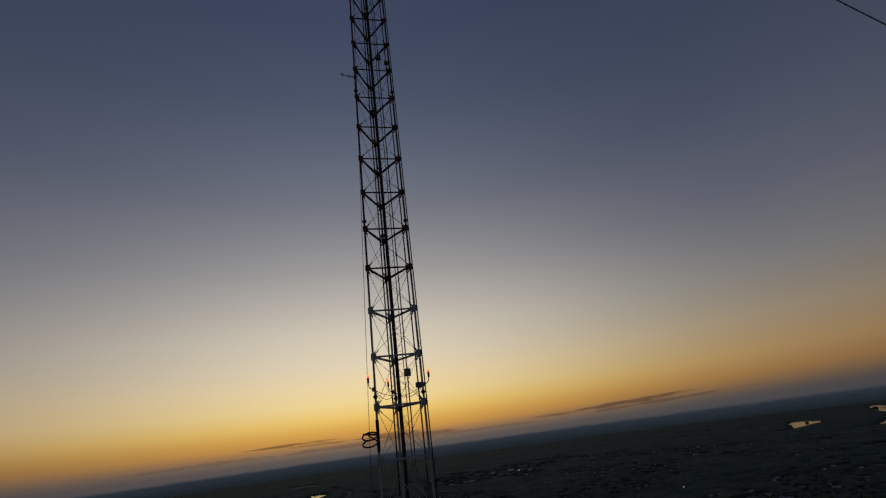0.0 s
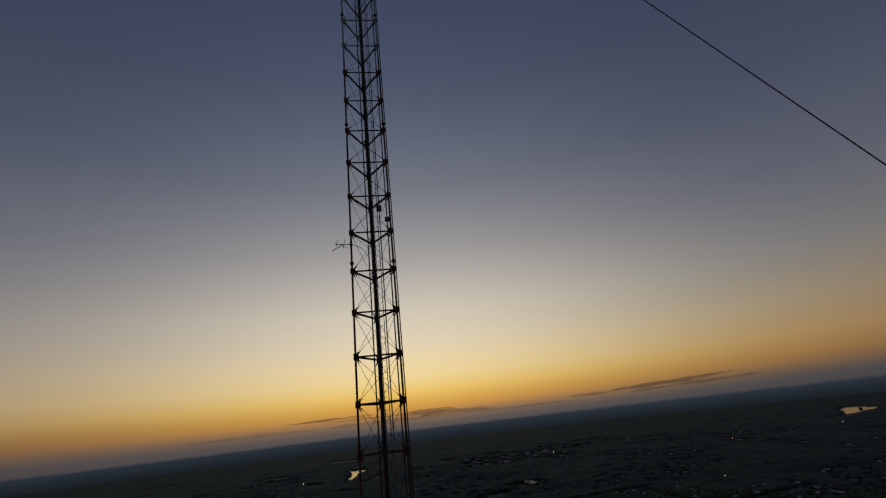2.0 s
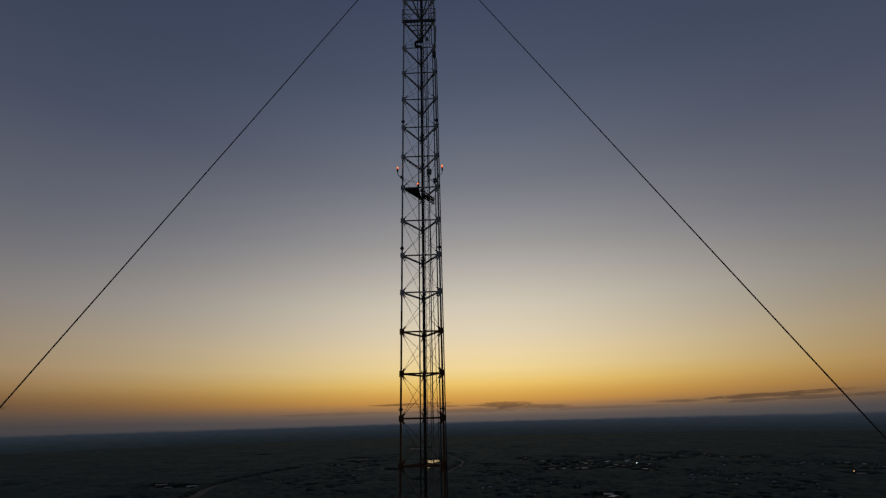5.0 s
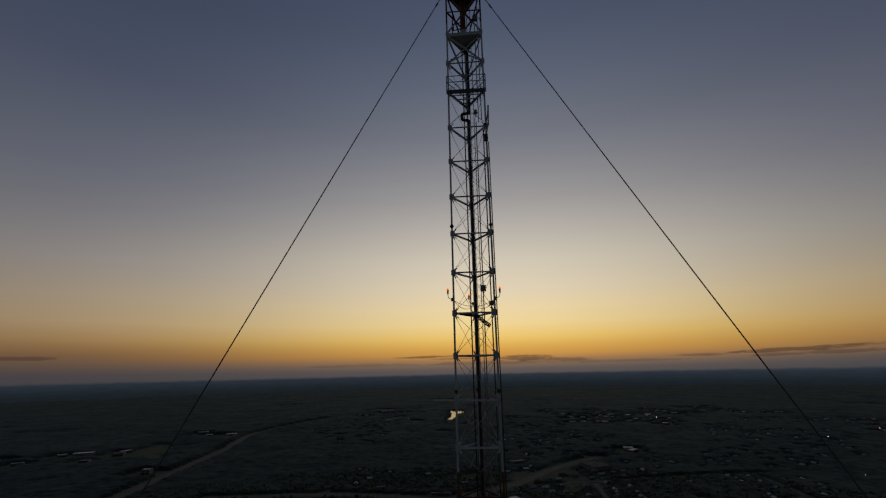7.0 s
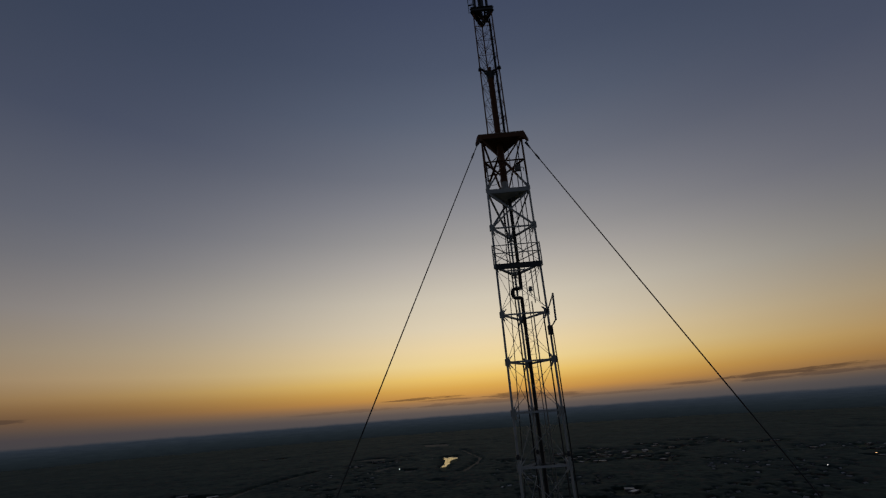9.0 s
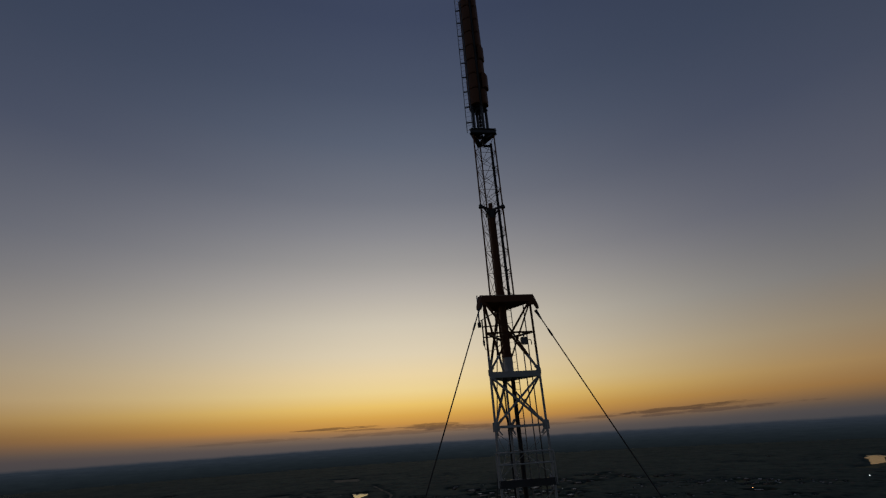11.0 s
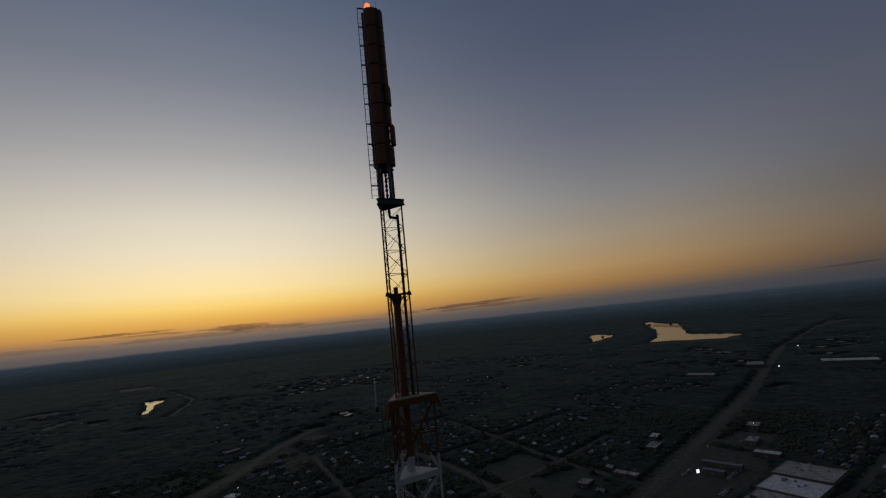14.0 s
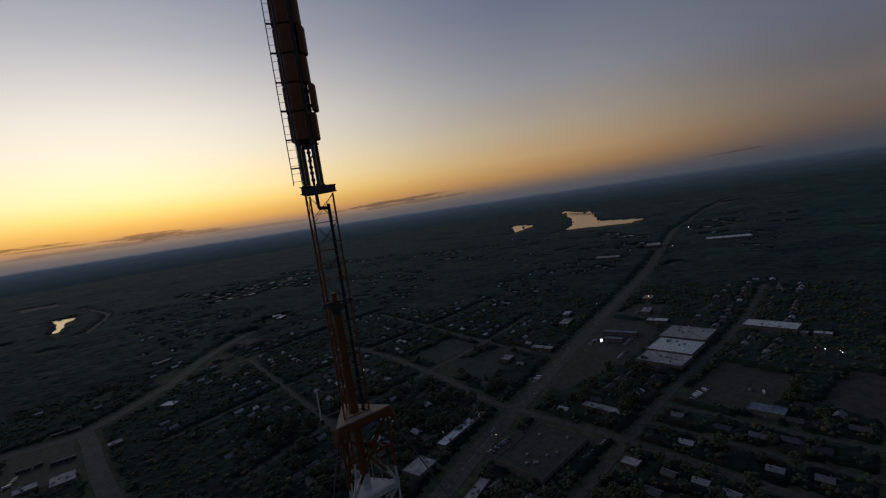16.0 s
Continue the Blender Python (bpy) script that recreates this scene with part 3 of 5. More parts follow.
part("footing", bm, worn("concrete", (0.36, 0.35, 0.33), (0.2, 0.18, 0.16), 0.8), mast)

# heavy bracing of the short bays under the top deck
Z24, Z25, Z26 = level(24), level(25), level(26)
ZK = 198.9
for i, j in FACES:
    a = lambda z, i=i: at_leg(i, z)
    b = lambda z, j=j: at_leg(j, z)
    mid = lambda z: (a(z) + b(z)) / 2
    for name, p, q, w in (("strut", a(Z24), b(Z24), 0.09), ("strut", a(Z25), b(Z25), 0.09), ("strut", a(ZK), b(ZK), 0.085),
                          ("brace", a(Z25), b(Z26 - 0.15), 0.085), ("brace", b(Z25), a(Z26 - 0.15), 0.085),
                          ("brace", a(Z26 + 0.05), b(TOP_DECK - 0.1), 0.085), ("brace", b(Z26 + 0.05), a(TOP_DECK - 0.1), 0.085)):
        bm = bmesh.new()
        d = (q - p).normalized()
        angle_bar(bm, p + d * 0.05, q - d * 0.05, w, 0.015)
        part(name, bm, BANDED, mast)
    # thin rods in the short bays beside the service deck
    for lo, hi in ((level(23), Z24), (Z24, Z25)):
        for p, q in ((a(lo + 0.2), b(hi - 0.2)), (b(lo + 0.2), a(hi - 0.2))):
            bm = bmesh.new()
            rod(bm, p, q, 0.011, 6)
            part("tension_rod", bm, BANDED, mast)
    # node plates where the braces cross
    for z in (ZK - 0.05, (Z25 + Z26 - 0.15) / 2):
        d = (LEGS[j] - LEGS[i]).normalized()
        bm = bmesh.new()
        bar(bm, mid(z) - d * 0.1, mid(z) + d * 0.1, 0.02, 0.18)
        part("node_plate", bm, BANDED, mast)
    for z in (Z24, Z25, Z26):
        piece("gusset", GUSSET, mast, between(at_leg(i, z), at_leg(j, z)) @ Matrix.Diagonal((1.1, 1, 1.15, 1) if z == Z25 else (0.8, 1, 0.8, 1)))
        piece("gusset", GUSSET, mast, between(at_leg(j, z), at_leg(i, z)) @ Matrix.Diagonal((1.1, 1, 1.15, 1) if z == Z25 else (0.8, 1, 0.8, 1)))


def tri(side_scale, front=-0.62, apex=1.12, half=1.08):
    """The mast's outline grown by a factor, as a flat list."""
    return [(-half * side_scale, front * side_scale), (half * side_scale, front * side_scale), (0, apex * side_scale)]


# plates and decks
bm = bmesh.new()
slab(bm, tri(0.98), Z26 - 0.02, Z26 + 0.03)
part("deck_plate", bm, BANDED, mast, "white solid triangular deck plate")
for i, j in FACES:
    bm = bmesh.new()
    bar(bm, at_leg(i, Z26 - 0.09), at_leg(j, Z26 - 0.09), 0.09, 0.24)
    part("deck_beam", bm, BANDED, mast)
for i, j in FACES:
    bm = bmesh.new()
    bar(bm, at_leg(i, Z24, -0.07), at_leg(j, Z24, -0.07), 0.05, 0.27 if i == 0 else 0.09)
    part("kick_plate", bm, DARK_STEEL, mast, "dark edge plate of the service deck")
    for h in (0.68, 1.10):
        bm = bmesh.new()
        rod(bm, at_leg(i, Z24 + h, -0.09), at_leg(j, Z24 + h, -0.09), 0.026, 8)
        part("rail", bm, BANDED, mast)
    bm = bmesh.new()
    rod(bm, at_leg(i, Z24 - 0.1, -0.09), at_leg(i, Z24 + 1.13, -0.09), 0.03, 8)
    part("rail_post", bm, BANDED, mast)
for k in range(3):
    t = 0.2 + 0.25 * k
    a, b = at_leg(0, Z24, -0.04).lerp(at_leg(2, Z24, -0.04), t), at_leg(1, Z24, -0.04).lerp(at_leg(2, Z24, -0.04), t)
    bm = bmesh.new()
    bar(bm, a, b, 0.05, 0.06)
    part("deck_joist", bm, BANDED, mast)

# top deck: a triangular plate on deep beams, with lugs that take the guys
bm = bmesh.new()
slab(bm, tri(1.16), TOP_DECK + 0.10, TOP_DECK + 0.15)
part("top_plate", bm, worn("worn_deck_paint", (0.36, 0.27, 0.20), (0.24, 0.10, 0.04), 0.7), mast, "pale worn top plate")
for i, j in FACES:
    bm = bmesh.new()
    bar(bm, at_leg(i, TOP_DECK - 0.04, -0.12), at_leg(j, TOP_DECK - 0.04, -0.12), 0.10, 0.28)
    part("top_beam", bm, BANDED, mast)
    bm = bmesh.new()
    p = at_leg(i, 0, -0.12)
    o = Vector((p.x, p.y, 0)).normalized()
    s = Vector((-o.y, o.x, 0))
    prof = [(-0.35, 0.10), (0.05, 0.10), (0.20, -0.36), (0.21, -0.52), (0.10, -0.54), (0.0, -0.32), (-0.35, -0.26)]
    lo = [bm.verts.new(p + o * x - s * 0.11 + Vector((0, 0, TOP_DECK + z))) for x, z in prof]
    hi = [bm.verts.new(p + o * x + s * 0.11 + Vector((0, 0, TOP_DECK + z))) for x, z in prof]
    bm.faces.new(lo[::-1])
    bm.faces.new(hi)
    for q in range(len(prof)):
        r = (q + 1) % len(prof)
        bm.faces.new((lo[q], lo[r], hi[r], hi[q]))
    part("guy_lug", bm, BANDED, mast, "orange corner lug for a guy wire")
bm = bmesh.new()
slab(bm, tri(0.98), TOP_DECK - 0.12, TOP_DECK - 0.08)
part("soffit_plate", bm, BANDED, mast)

# half platform at level 18, with a tilted grating beside it
z = level(18)
bm = bmesh.new()
slab(bm, [(-1.0, -0.56), (-0.12, -0.56), (-0.02, 1.0), (-0.08, 1.0)], z - 0.05, z - 0.015)
part("rest_platform", bm, DARK_STEEL, mast, "dark steel half platform")
hatch = new("hatch_grating")
hatch.parent = mast
hatch.matrix_basis = Matrix.Translation((0.46, 0.1, z - 0.38)) @ Euler((radians(-8), radians(38), 0)).to_matrix().to_4x4()
bm = bmesh.new()
for k in range(9):
    bar(bm, (-0.42 + 0.105 * k, -0.34, 0), (-0.42 + 0.105 * k, 0.34, 0), 0.06, 0.03)
for y in (-0.34, 0, 0.34):
    bar(bm, (-0.44, y, 0), (0.44, y, 0), 0.05, 0.05)
part("grating", bm, DARK_STEEL, hatch, "dark steel hatch grating")

# feed lines, ladder and conduits up the inside
def run(name, x, y, z0, z1, r, mat, label):
    bm = bmesh.new()
    rod(bm, (x, y, z0), (x, y, z1), r, 12)
    ob = part(name, bm, mat, mast, label)
    step = 2 * BAY
    k = math.ceil((z0 - BASE) / step)
    while BASE + k * step < z1:
        zz = BASE + k * step
        bm = bmesh.new()
        rod(bm, (x, y, zz - 0.05), (x, y, zz + 0.05), r * 1.35, 10)
        bar(bm, (x, y, zz), (x * 0.9, y + 0.35, zz), 0.03, 0.03)
        part("clamp", bm, DARK_STEEL, ob)
        k += 1
    return ob


run("feed_line", 0.08, 0.32, 105, level(23) + 0.8, 0.082, RUBBER, "thick black coaxial feed line")
run("conduit", 0.52, 0.05, 105, level(23) + 0.7, 0.03, STEEL, "thin steel conduit")
run("conduit", 0.92, -0.38, 105, level(23), 0.034, DARK_STEEL, "thin steel conduit")
run("conduit", 0.68, -0.02, level(23) + 0.6, 198.4, 0.026, STEEL, "thin steel conduit")
run("conduit", 0.86, -0.26, level(23) + 0.6, TOP_DECK - 0.15, 0.026, DARK_STEEL, "thin steel conduit")
run("cable", 1.19, -0.68, 105, level(22.5), 0.028, RUBBER, "black cable along the leg")
run("cable", -0.2, 0.75, 105, Z26, 0.035, RUBBER, "black cable along the far leg")
bm = tube(smooth_line([(0.08, 0.32, level(23) + 0.75), (0.06, 0.3, level(23) + 0.95), (-0.26, 0.28, level(23) + 1.0), (-0.34, 0.28, level(23) + 1.2),
                       (-0.27, 0.28, level(23) + 1.42), (0.05, 0.3, level(23) + 1.48), (0.13, 0.32, level(23) + 1.75), (0.13, 0.32, 195.6), (0.13, 0.32, 197.0)], 5), 0.092, 10)
part("feed_elbow", bm, RUBBER, mast, "black coaxial elbow joints", smooth=True)


def ladder(parent, foot, side, height, width, mat, pitch=0.3, name="ladder"):
    """Two rails and rungs rising from foot; side is the way across."""
    foot, side = Vector(foot), Vector(side).normalized() * width / 2
    lad = new(name)
    lad.parent = parent
    for s in (-1, 1):
        bm = bmesh.new()
        bar(bm, foot + side * s, foot + side * s + Vector((0, 0, height)), 0.022, 0.036, side)
        part("ladder_rail", bm, mat, lad)
    bm = bmesh.new()
    rod(bm, -side, side, 0.008, 6)
    me = mesh_of("rung", bm, mat)
    for k in range(int(height / pitch)):
        piece("rung", me, lad, Matrix.Translation(foot + Vector((0, 0, 0.15 + pitch * k))))
    return lad


ladder(mast, (0.30, 0.42, 128.0), (0.62, -0.78, 0), 72.3, 0.36, STEEL)

# junction boxes
def box_on(x, y, z, w, h, label="grey junction box"):
    bm = bmesh.new()
    block(bm, x - w / 2, x + w / 2, y - 0.09, y + 0.09, z - h / 2, z + h / 2, 0.012)
    block(bm, x - w * 0.4, x + w * 0.4, y - 0.105, y - 0.09, z - h * 0.4, z + h * 0.4)
    rod(bm, (x, y, z - h / 2 - 0.08), (x, y, z - h / 2), 0.03, 8)
    rod(bm, (x, y, z + h / 2), (x, y, z + h / 2 + 0.1), 0.03, 8)
    part("junction_box", bm, GALV_BOX, mast, label)


for k in (0, 9.63, 18.5):
    zz = level(0) + (1.45 if k == 0 else k * BAY + 0.3)
    box_on(0.52, -0.02, zz, 0.30, 0.34)
    box_on(0.92, -0.46, zz - 0.9 * (1 if k else 0.75), 0.26, 0.24)


# obstruction lights: a lens on a bent arm at each leg
def side_lights(z, colour):
    for i in range(3):
        p = LEGS[i]
        o = p.normalized() if i < 2 else Vector((-0.9, 0.43, 0))
        foot = Vector((p.x, p.y, z))
        arm = new("obstruction_light")
        arm.parent = mast
        tagged(arm, "lit side lamp on a bent steel arm")
        part("arm", tube(smooth_line([foot + o * 0.05, foot + o * 0.18 + Vector((0, 0, 0.02)), foot + o * 0.31 + Vector((0, 0, 0.12)), foot + o * 0.34 + Vector((0, 0, 0.3))], 4), 0.018, 6), DARK_STEEL, arm)
        bm = bmesh.new()
        block(bm, -0.07, 0.07, -0.05, 0.05, -0.09, 0.09, 0.01)
        part("bracket", bm, GALV_BOX, arm, m=Matrix.Translation(foot + o * 0.08))
        bm = bmesh.new()
        c = foot + o * 0.34
        rod(bm, c + Vector((0, 0, 0.28)), c + Vector((0, 0, 0.46)), 0.048, 10)
        rod(bm, c + Vector((0, 0, 0.44)), c + Vector((0, 0, 0.48)), 0.058, 10)
        part("lamp_base", bm, DARK_STEEL, arm)
        bm = bmesh.new()
        rod(bm, c + Vector((0, 0, 0.48)), c + Vector((0, 0, 0.555)), 0.052, 12, 0.05)
        part("glass_skirt", bm, RED_GLASS, arm, "dark red lamp glass", smooth=False)
        bm = bmesh.new()
        rod(bm, c + Vector((0, 0, 0.555)), c + Vector((0, 0, 0.62)), 0.05, 12, 0.042)
        bmesh.ops.create_uvsphere(bm, u_segments=12, v_segments=6, radius=0.042, matrix=Matrix.Translation(c + Vector((0, 0, 0.62))))
        part("lens", bm, colour, arm, "glowing lamp lens", smooth=True)
    for i, j in FACES:
        a, b = at_leg(i, z - 0.05), at_leg(j, z - 0.05)
        pts = [a.lerp(b, t) - Vector((0, 0, 0.35 * 4 * t * (1 - t))) for t in (0, 0.15, 0.3, 0.5, 0.7, 0.85, 1)]
        part("light_cable", tube(pts, 0.013, 6), RUBBER, mast)


side_lights(level(0) + 0.76, LAMP_AMBER)
side_lights(level(18) + 0.72, LAMP_AMBER)

# pole that carries the upper lattice, orange above and white at its foot
POLE = Vector((-0.06, 0.05, 0))
bm = bmesh.new()
for z0, z1, r in ((Z26, 205.2, 0.175), (Z26, Z26 + 0.9, 0.20), (TOP_DECK - 0.2, TOP_DECK + 0.5, 0.2), (205.2, 205.72, 0.11)):
    rod(bm, POLE + Vector((0, 0, z0)), POLE + Vector((0, 0, z1)), r, 20)
part("centre_pole", bm, BANDED, mast, "thick orange centre pole", smooth=False)

# ---- upper lattice from the top deck to the antenna ----
UP = [Vector((-0.665, -0.33, 0)), Vector((0.465, -0.33, 0)), Vector((-0.1, 0.65, 0))]
TOWER_TOP = 209.75
for i in range(3):
    bm = bmesh.new()
    rod(bm, UP[i] + Vector((0, 0, TOP_DECK + 0.1)), UP[i] + Vector((0, 0, TOWER_TOP)), 0.038, 10)
    part("upper_leg", bm, ORANGE_STEEL, mast)
    bm = bmesh.new()
    bmesh.ops.create_uvsphere(bm, u_segments=12, v_segments=8, radius=0.10, matrix=Matrix.Translation(UP[i] + Vector((0, 0, 205.4))) @ Matrix.Diagonal((1, 1, 0.8, 1)))
    rod(bm, UP[i] + Vector((0, 0, 205.28)), UP[i] + Vector((0, 0, 205.34)), 0.12, 12)
    part("leg_joint", bm, DARK_STEEL, mast, smooth=False)
    bm = bmesh.new()
    c = POLE + Vector((0, 0, 205.35))
    bar(bm, c, UP[i] + Vector((0, 0, 205.38)), 0.09, 0.1)
    bar(bm, POLE + Vector((0, 0, 204.85)), c.lerp(UP[i] + Vector((0, 0, 205.35)), 0.75), 0.05, 0.06)
    part("spider_arm", bm, DARK_STEEL, mast)
bm = bmesh.new()
rod(bm, POLE + Vector((0, 0, 204.85)), POLE + Vector((0, 0, 205.3)), 0.19, 16, 0.27)
part("pole_collar", bm, DARK_STEEL, mast)
UP_LEVELS = [200.62, 201.78, 202.91, 204.05, 205.22, 206.36, 207.50, 208.63, 209.74]
for z0, z1 in zip(UP_LEVELS, UP_LEVELS[1:]):
    for i, j in FACES:
        a, b = UP[i], UP[j]
        n = Vector((0, 0, 1)).cross((b - a).normalized()) * 0.014
        for p, q, o in ((a, b, n), (b, a, -n)):
            bm = bmesh.new()
            rod(bm, p + o + Vector((0, 0, z0 + 0.03)), q + o + Vector((0, 0, z1 - 0.03)), 0.011, 6)
            part("lacing", bm, ORANGE_STEEL, mast)
        bm = bmesh.new()
        rod(bm, a + Vector((0, 0, z0)), b + Vector((0, 0, z0)), 0.014, 6)
        part("upper_strut", bm, ORANGE_STEEL, mast)
bm = tube(smooth_line([(0.30, -0.12, TOP_DECK), (0.30, -0.12, 204.0), (0.30, -0.12, 208.9), (0.28, -0.12, 209.15), (0.05, -0.1, 209.2), (-0.1, -0.1, 209.25), (-0.12, -0.1, 209.9)], 5), 0.068, 10)
part("feed_line", bm, RUBBER, mast, "black coaxial line to the antenna", smooth=True)
for z in (202, 203.8, 206.3, 207.8):
    bm = bmesh.new()
    rod(bm, (0.30, -0.12, z - 0.04), (0.30, -0.12, z + 0.04), 0.09, 10)
    bar(bm, (0.30, -0.12, z), (0.465, -0.33, z), 0.03, 0.03)
    part("clamp", bm, DARK_STEEL, mast)

# antenna base deck: two triangular plates on a beam frame with open cut-outs
TD = [(-0.80, -0.42), (0.57, -0.42), (-0.09, 0.86)]
bm = bmesh.new()
slab(bm, [TD[0], (-0.02, -0.42), (-0.30, 0.48)], 210.03, 210.06)
part("antenna_deck", bm, DARK_STEEL, mast, "dark triangular antenna base deck")
for q in range(3):
    bm = bmesh.new()
    p, r = Vector((*TD[q], 0)), Vector((*TD[(q + 1) % 3], 0))
    for z, w, h in ((210.06, 0.17, 0.03), (209.93, 0.06, 0.26), (209.80, 0.17, 0.03)):
        bar(bm, p + Vector((0, 0, z)), r + Vector((0, 0, z)), w, h)
    part("deck_beam", bm, DARK_STEEL, mast)
for p, r in (((-0.42, -0.42), (-0.42, 0.26)), ((0.08, -0.42), (0.08, 0.55)), ((-0.45, 0.2), (0.26, 0.2))):
    bm = bmesh.new()
    bar(bm, Vector((*p, 209.95)), Vector((*r, 209.95)), 0.10, 0.14)
    part("cross_beam", bm, DARK_STEEL, mast)


# ---- panel antenna on top ----
array = thing("panel_antenna_array", "column of orange panel radomes with a side ladder", "antenna", Matrix.Translation((-0.09, 0.04, 0)))
PANEL_Z, PITCH, TIERS, TURN = 211.88, 1.092, 8, -128
for a in range(4):
    t = radians(TURN + 45 + 90 * a)
    p = Vector((math.cos(t) * 0.385, math.sin(t) * 0.385, 0))
    bm = bmesh.new()
    bar(bm, p + Vector((0, 0, 210.06)), p + Vector((0, 0, 220.6)), 0.125, 0.125, (math.cos(t + 0.785), math.sin(t + 0.785), 0))
    for z in (210.1, 211.75):
        bar(bm, p + Vector((0, 0, z)), p + Vector((0, 0, z + 0.06)), 0.2, 0.2, (math.cos(t + 0.785), math.sin(t + 0.785), 0))
    part("corner_post", bm, DARK_STEEL, array)
# black feed pipes with dividers
for x, y, r in ((-0.02, -0.06, 0.05),):
    bm = bmesh.new()
    rod(bm, (x, y, 209.9), (x, y, 211.9), r, 12)
    for z in (210.35, 210.62, 210.85, 211.1, 211.42):
        rod(bm, (x, y, z - 0.05), (x, y, z + 0.05), r * 1.6, 10)
    bar(bm, (x, y, 211.15), (x + 0.16, y - 0.10, 211.35), 0.05, 0.05)
    part("power_divider", bm, RUBBER, array, "black feed pipes below the panels")
# unseen column behind the panels, added so no sky shows through their gaps
bm = bmesh.new()
rod(bm, (0, 0, 211.6), (0, 0, 220.5), 0.25, 12)
part("cable_trunk", bm, RUBBER, array, "black core added behind the panels to block the sky")
for k in range(TIERS + 1):
    for a in range(4):
        p, q = (Vector((math.cos(radians(TURN + 45 + 90 * b)) * 0.385, math.sin(radians(TURN + 45 + 90 * b)) * 0.385, PANEL_Z - 0.03 + PITCH * k)) for b in (a, a + 1))
        bm = bmesh.new()
        bar(bm, p, q, 0.05, 0.07)
        part("cross_rail", bm, DARK_STEEL, array)


def radome_mesh():
    """A tall curved panel cover: rounded front, flanged back, local +x outward."""
    bm = bmesh.new()
    prof = [(0.0, -0.245), (0.11, -0.245), (0.17, -0.215), (0.205, -0.13), (0.215, 0.0), (0.205, 0.13), (0.17, 0.215), (0.11, 0.245), (0.0, 0.245)]
    rows = []
    for z, k in ((0.0, 0.90), (0.03, 0.985), (0.07, 1.0), (0.97, 1.0), (1.01, 0.985), (1.04, 0.90)):
        rows.append([bm.verts.new((x * (k if x > 0.1 else 1), y * k, z)) for x, y in prof])
    for a, b in zip(rows, rows[1:]):
        for q in range(len(prof)):
            r = (q + 1) % len(prof)
            bm.faces.new((a[q], a[r], b[r], b[q]))
    bm.faces.new(rows[0][::-1])
    bm.faces.new(rows[-1])
    for z in (0.25, 0.8):
        block(bm, -0.20, 0.0, -0.05, 0.05, z - 0.05, z + 0.05)
    return mesh_of("radome_panel", bm, RADOME)


PANEL = radome_mesh()
for a in range(4):
    for k in range(TIERS):
        # two panels of one face stand further out on their brackets
        out = 0.345 + ({1: 0.13, 3: 0.075}.get(k, 0.0) if a == 1 else 0.0)
        m = pose(0, 0, PANEL_Z + PITCH * k, 0, 0, TURN + 90 * a) @ Matrix.Translation((out, 0, 0)) @ pose(0, 0, 0, 0, random.uniform(-0.4, 0.4), random.uniform(-1.5, 1.5))
        piece("radome_panel", PANEL, array, m)
lad = ladder(array, (-0.653, -0.027, 210.18), (0.906, -0.423, 0), 10.47, 0.32, STEEL, 0.305, "side_ladder")
tagged(lad, "thin steel side ladder")
for k in range(10):
    bm = bmesh.new()
    z = 210.85 + 1.092 * k
    bar(bm, (-0.80, 0.04, z), (-0.38, -0.06, z), 0.05, 0.06)
    part("standoff", bm, DARK_STEEL, lad)
bm = bmesh.new()
slab(bm, [(0.42 * math.cos(radians(21 + 45 * q)), 0.42 * math.sin(radians(21 + 45 * q))) for q in range(8)], 220.60, 220.66)
part("cap_plate", bm, DARK_STEEL, array)

beacon = thing("aviation_beacon", "glowing red aviation beacon on the antenna's top", "warning light")
bm = bmesh.new()
rod(bm, (-0.32, 0.02, 220.66), (-0.32, 0.02, 220.74), 0.17, 16)
rod(bm, (-0.32, 0.02, 221.02), (-0.32, 0.02, 221.08), 0.12, 16, 0.03)
part("base", bm, DARK_STEEL, beacon)
bm = bmesh.new()
for z, r0, r1 in ((220.74, 0.15, 0.165), (220.84, 0.165, 0.15), (220.94, 0.15, 0.12)):
    rod(bm, (-0.32, 0.02, z), (-0.32, 0.02, z + 0.1 if z < 220.9 else 221.02), r0, 16, r1)
part("lens", bm, LAMP_RED, beacon, "lit red beacon lens")
for x, y in ((-0.46, 0.06), (0.13, -0.08)):
    rd = thing("lightning_rod", "thin steel lightning rod on the antenna cap", "lightning rod", group="lightning rods")
    bm = bmesh.new()
    rod(bm, (x, y, 220.64), (x, y, 221.75), 0.011, 6, 0.004)
    rod(bm, (x, y, 220.64), (x, y, 220.72), 0.03, 8)
    part("spike", bm, STEEL, rd)

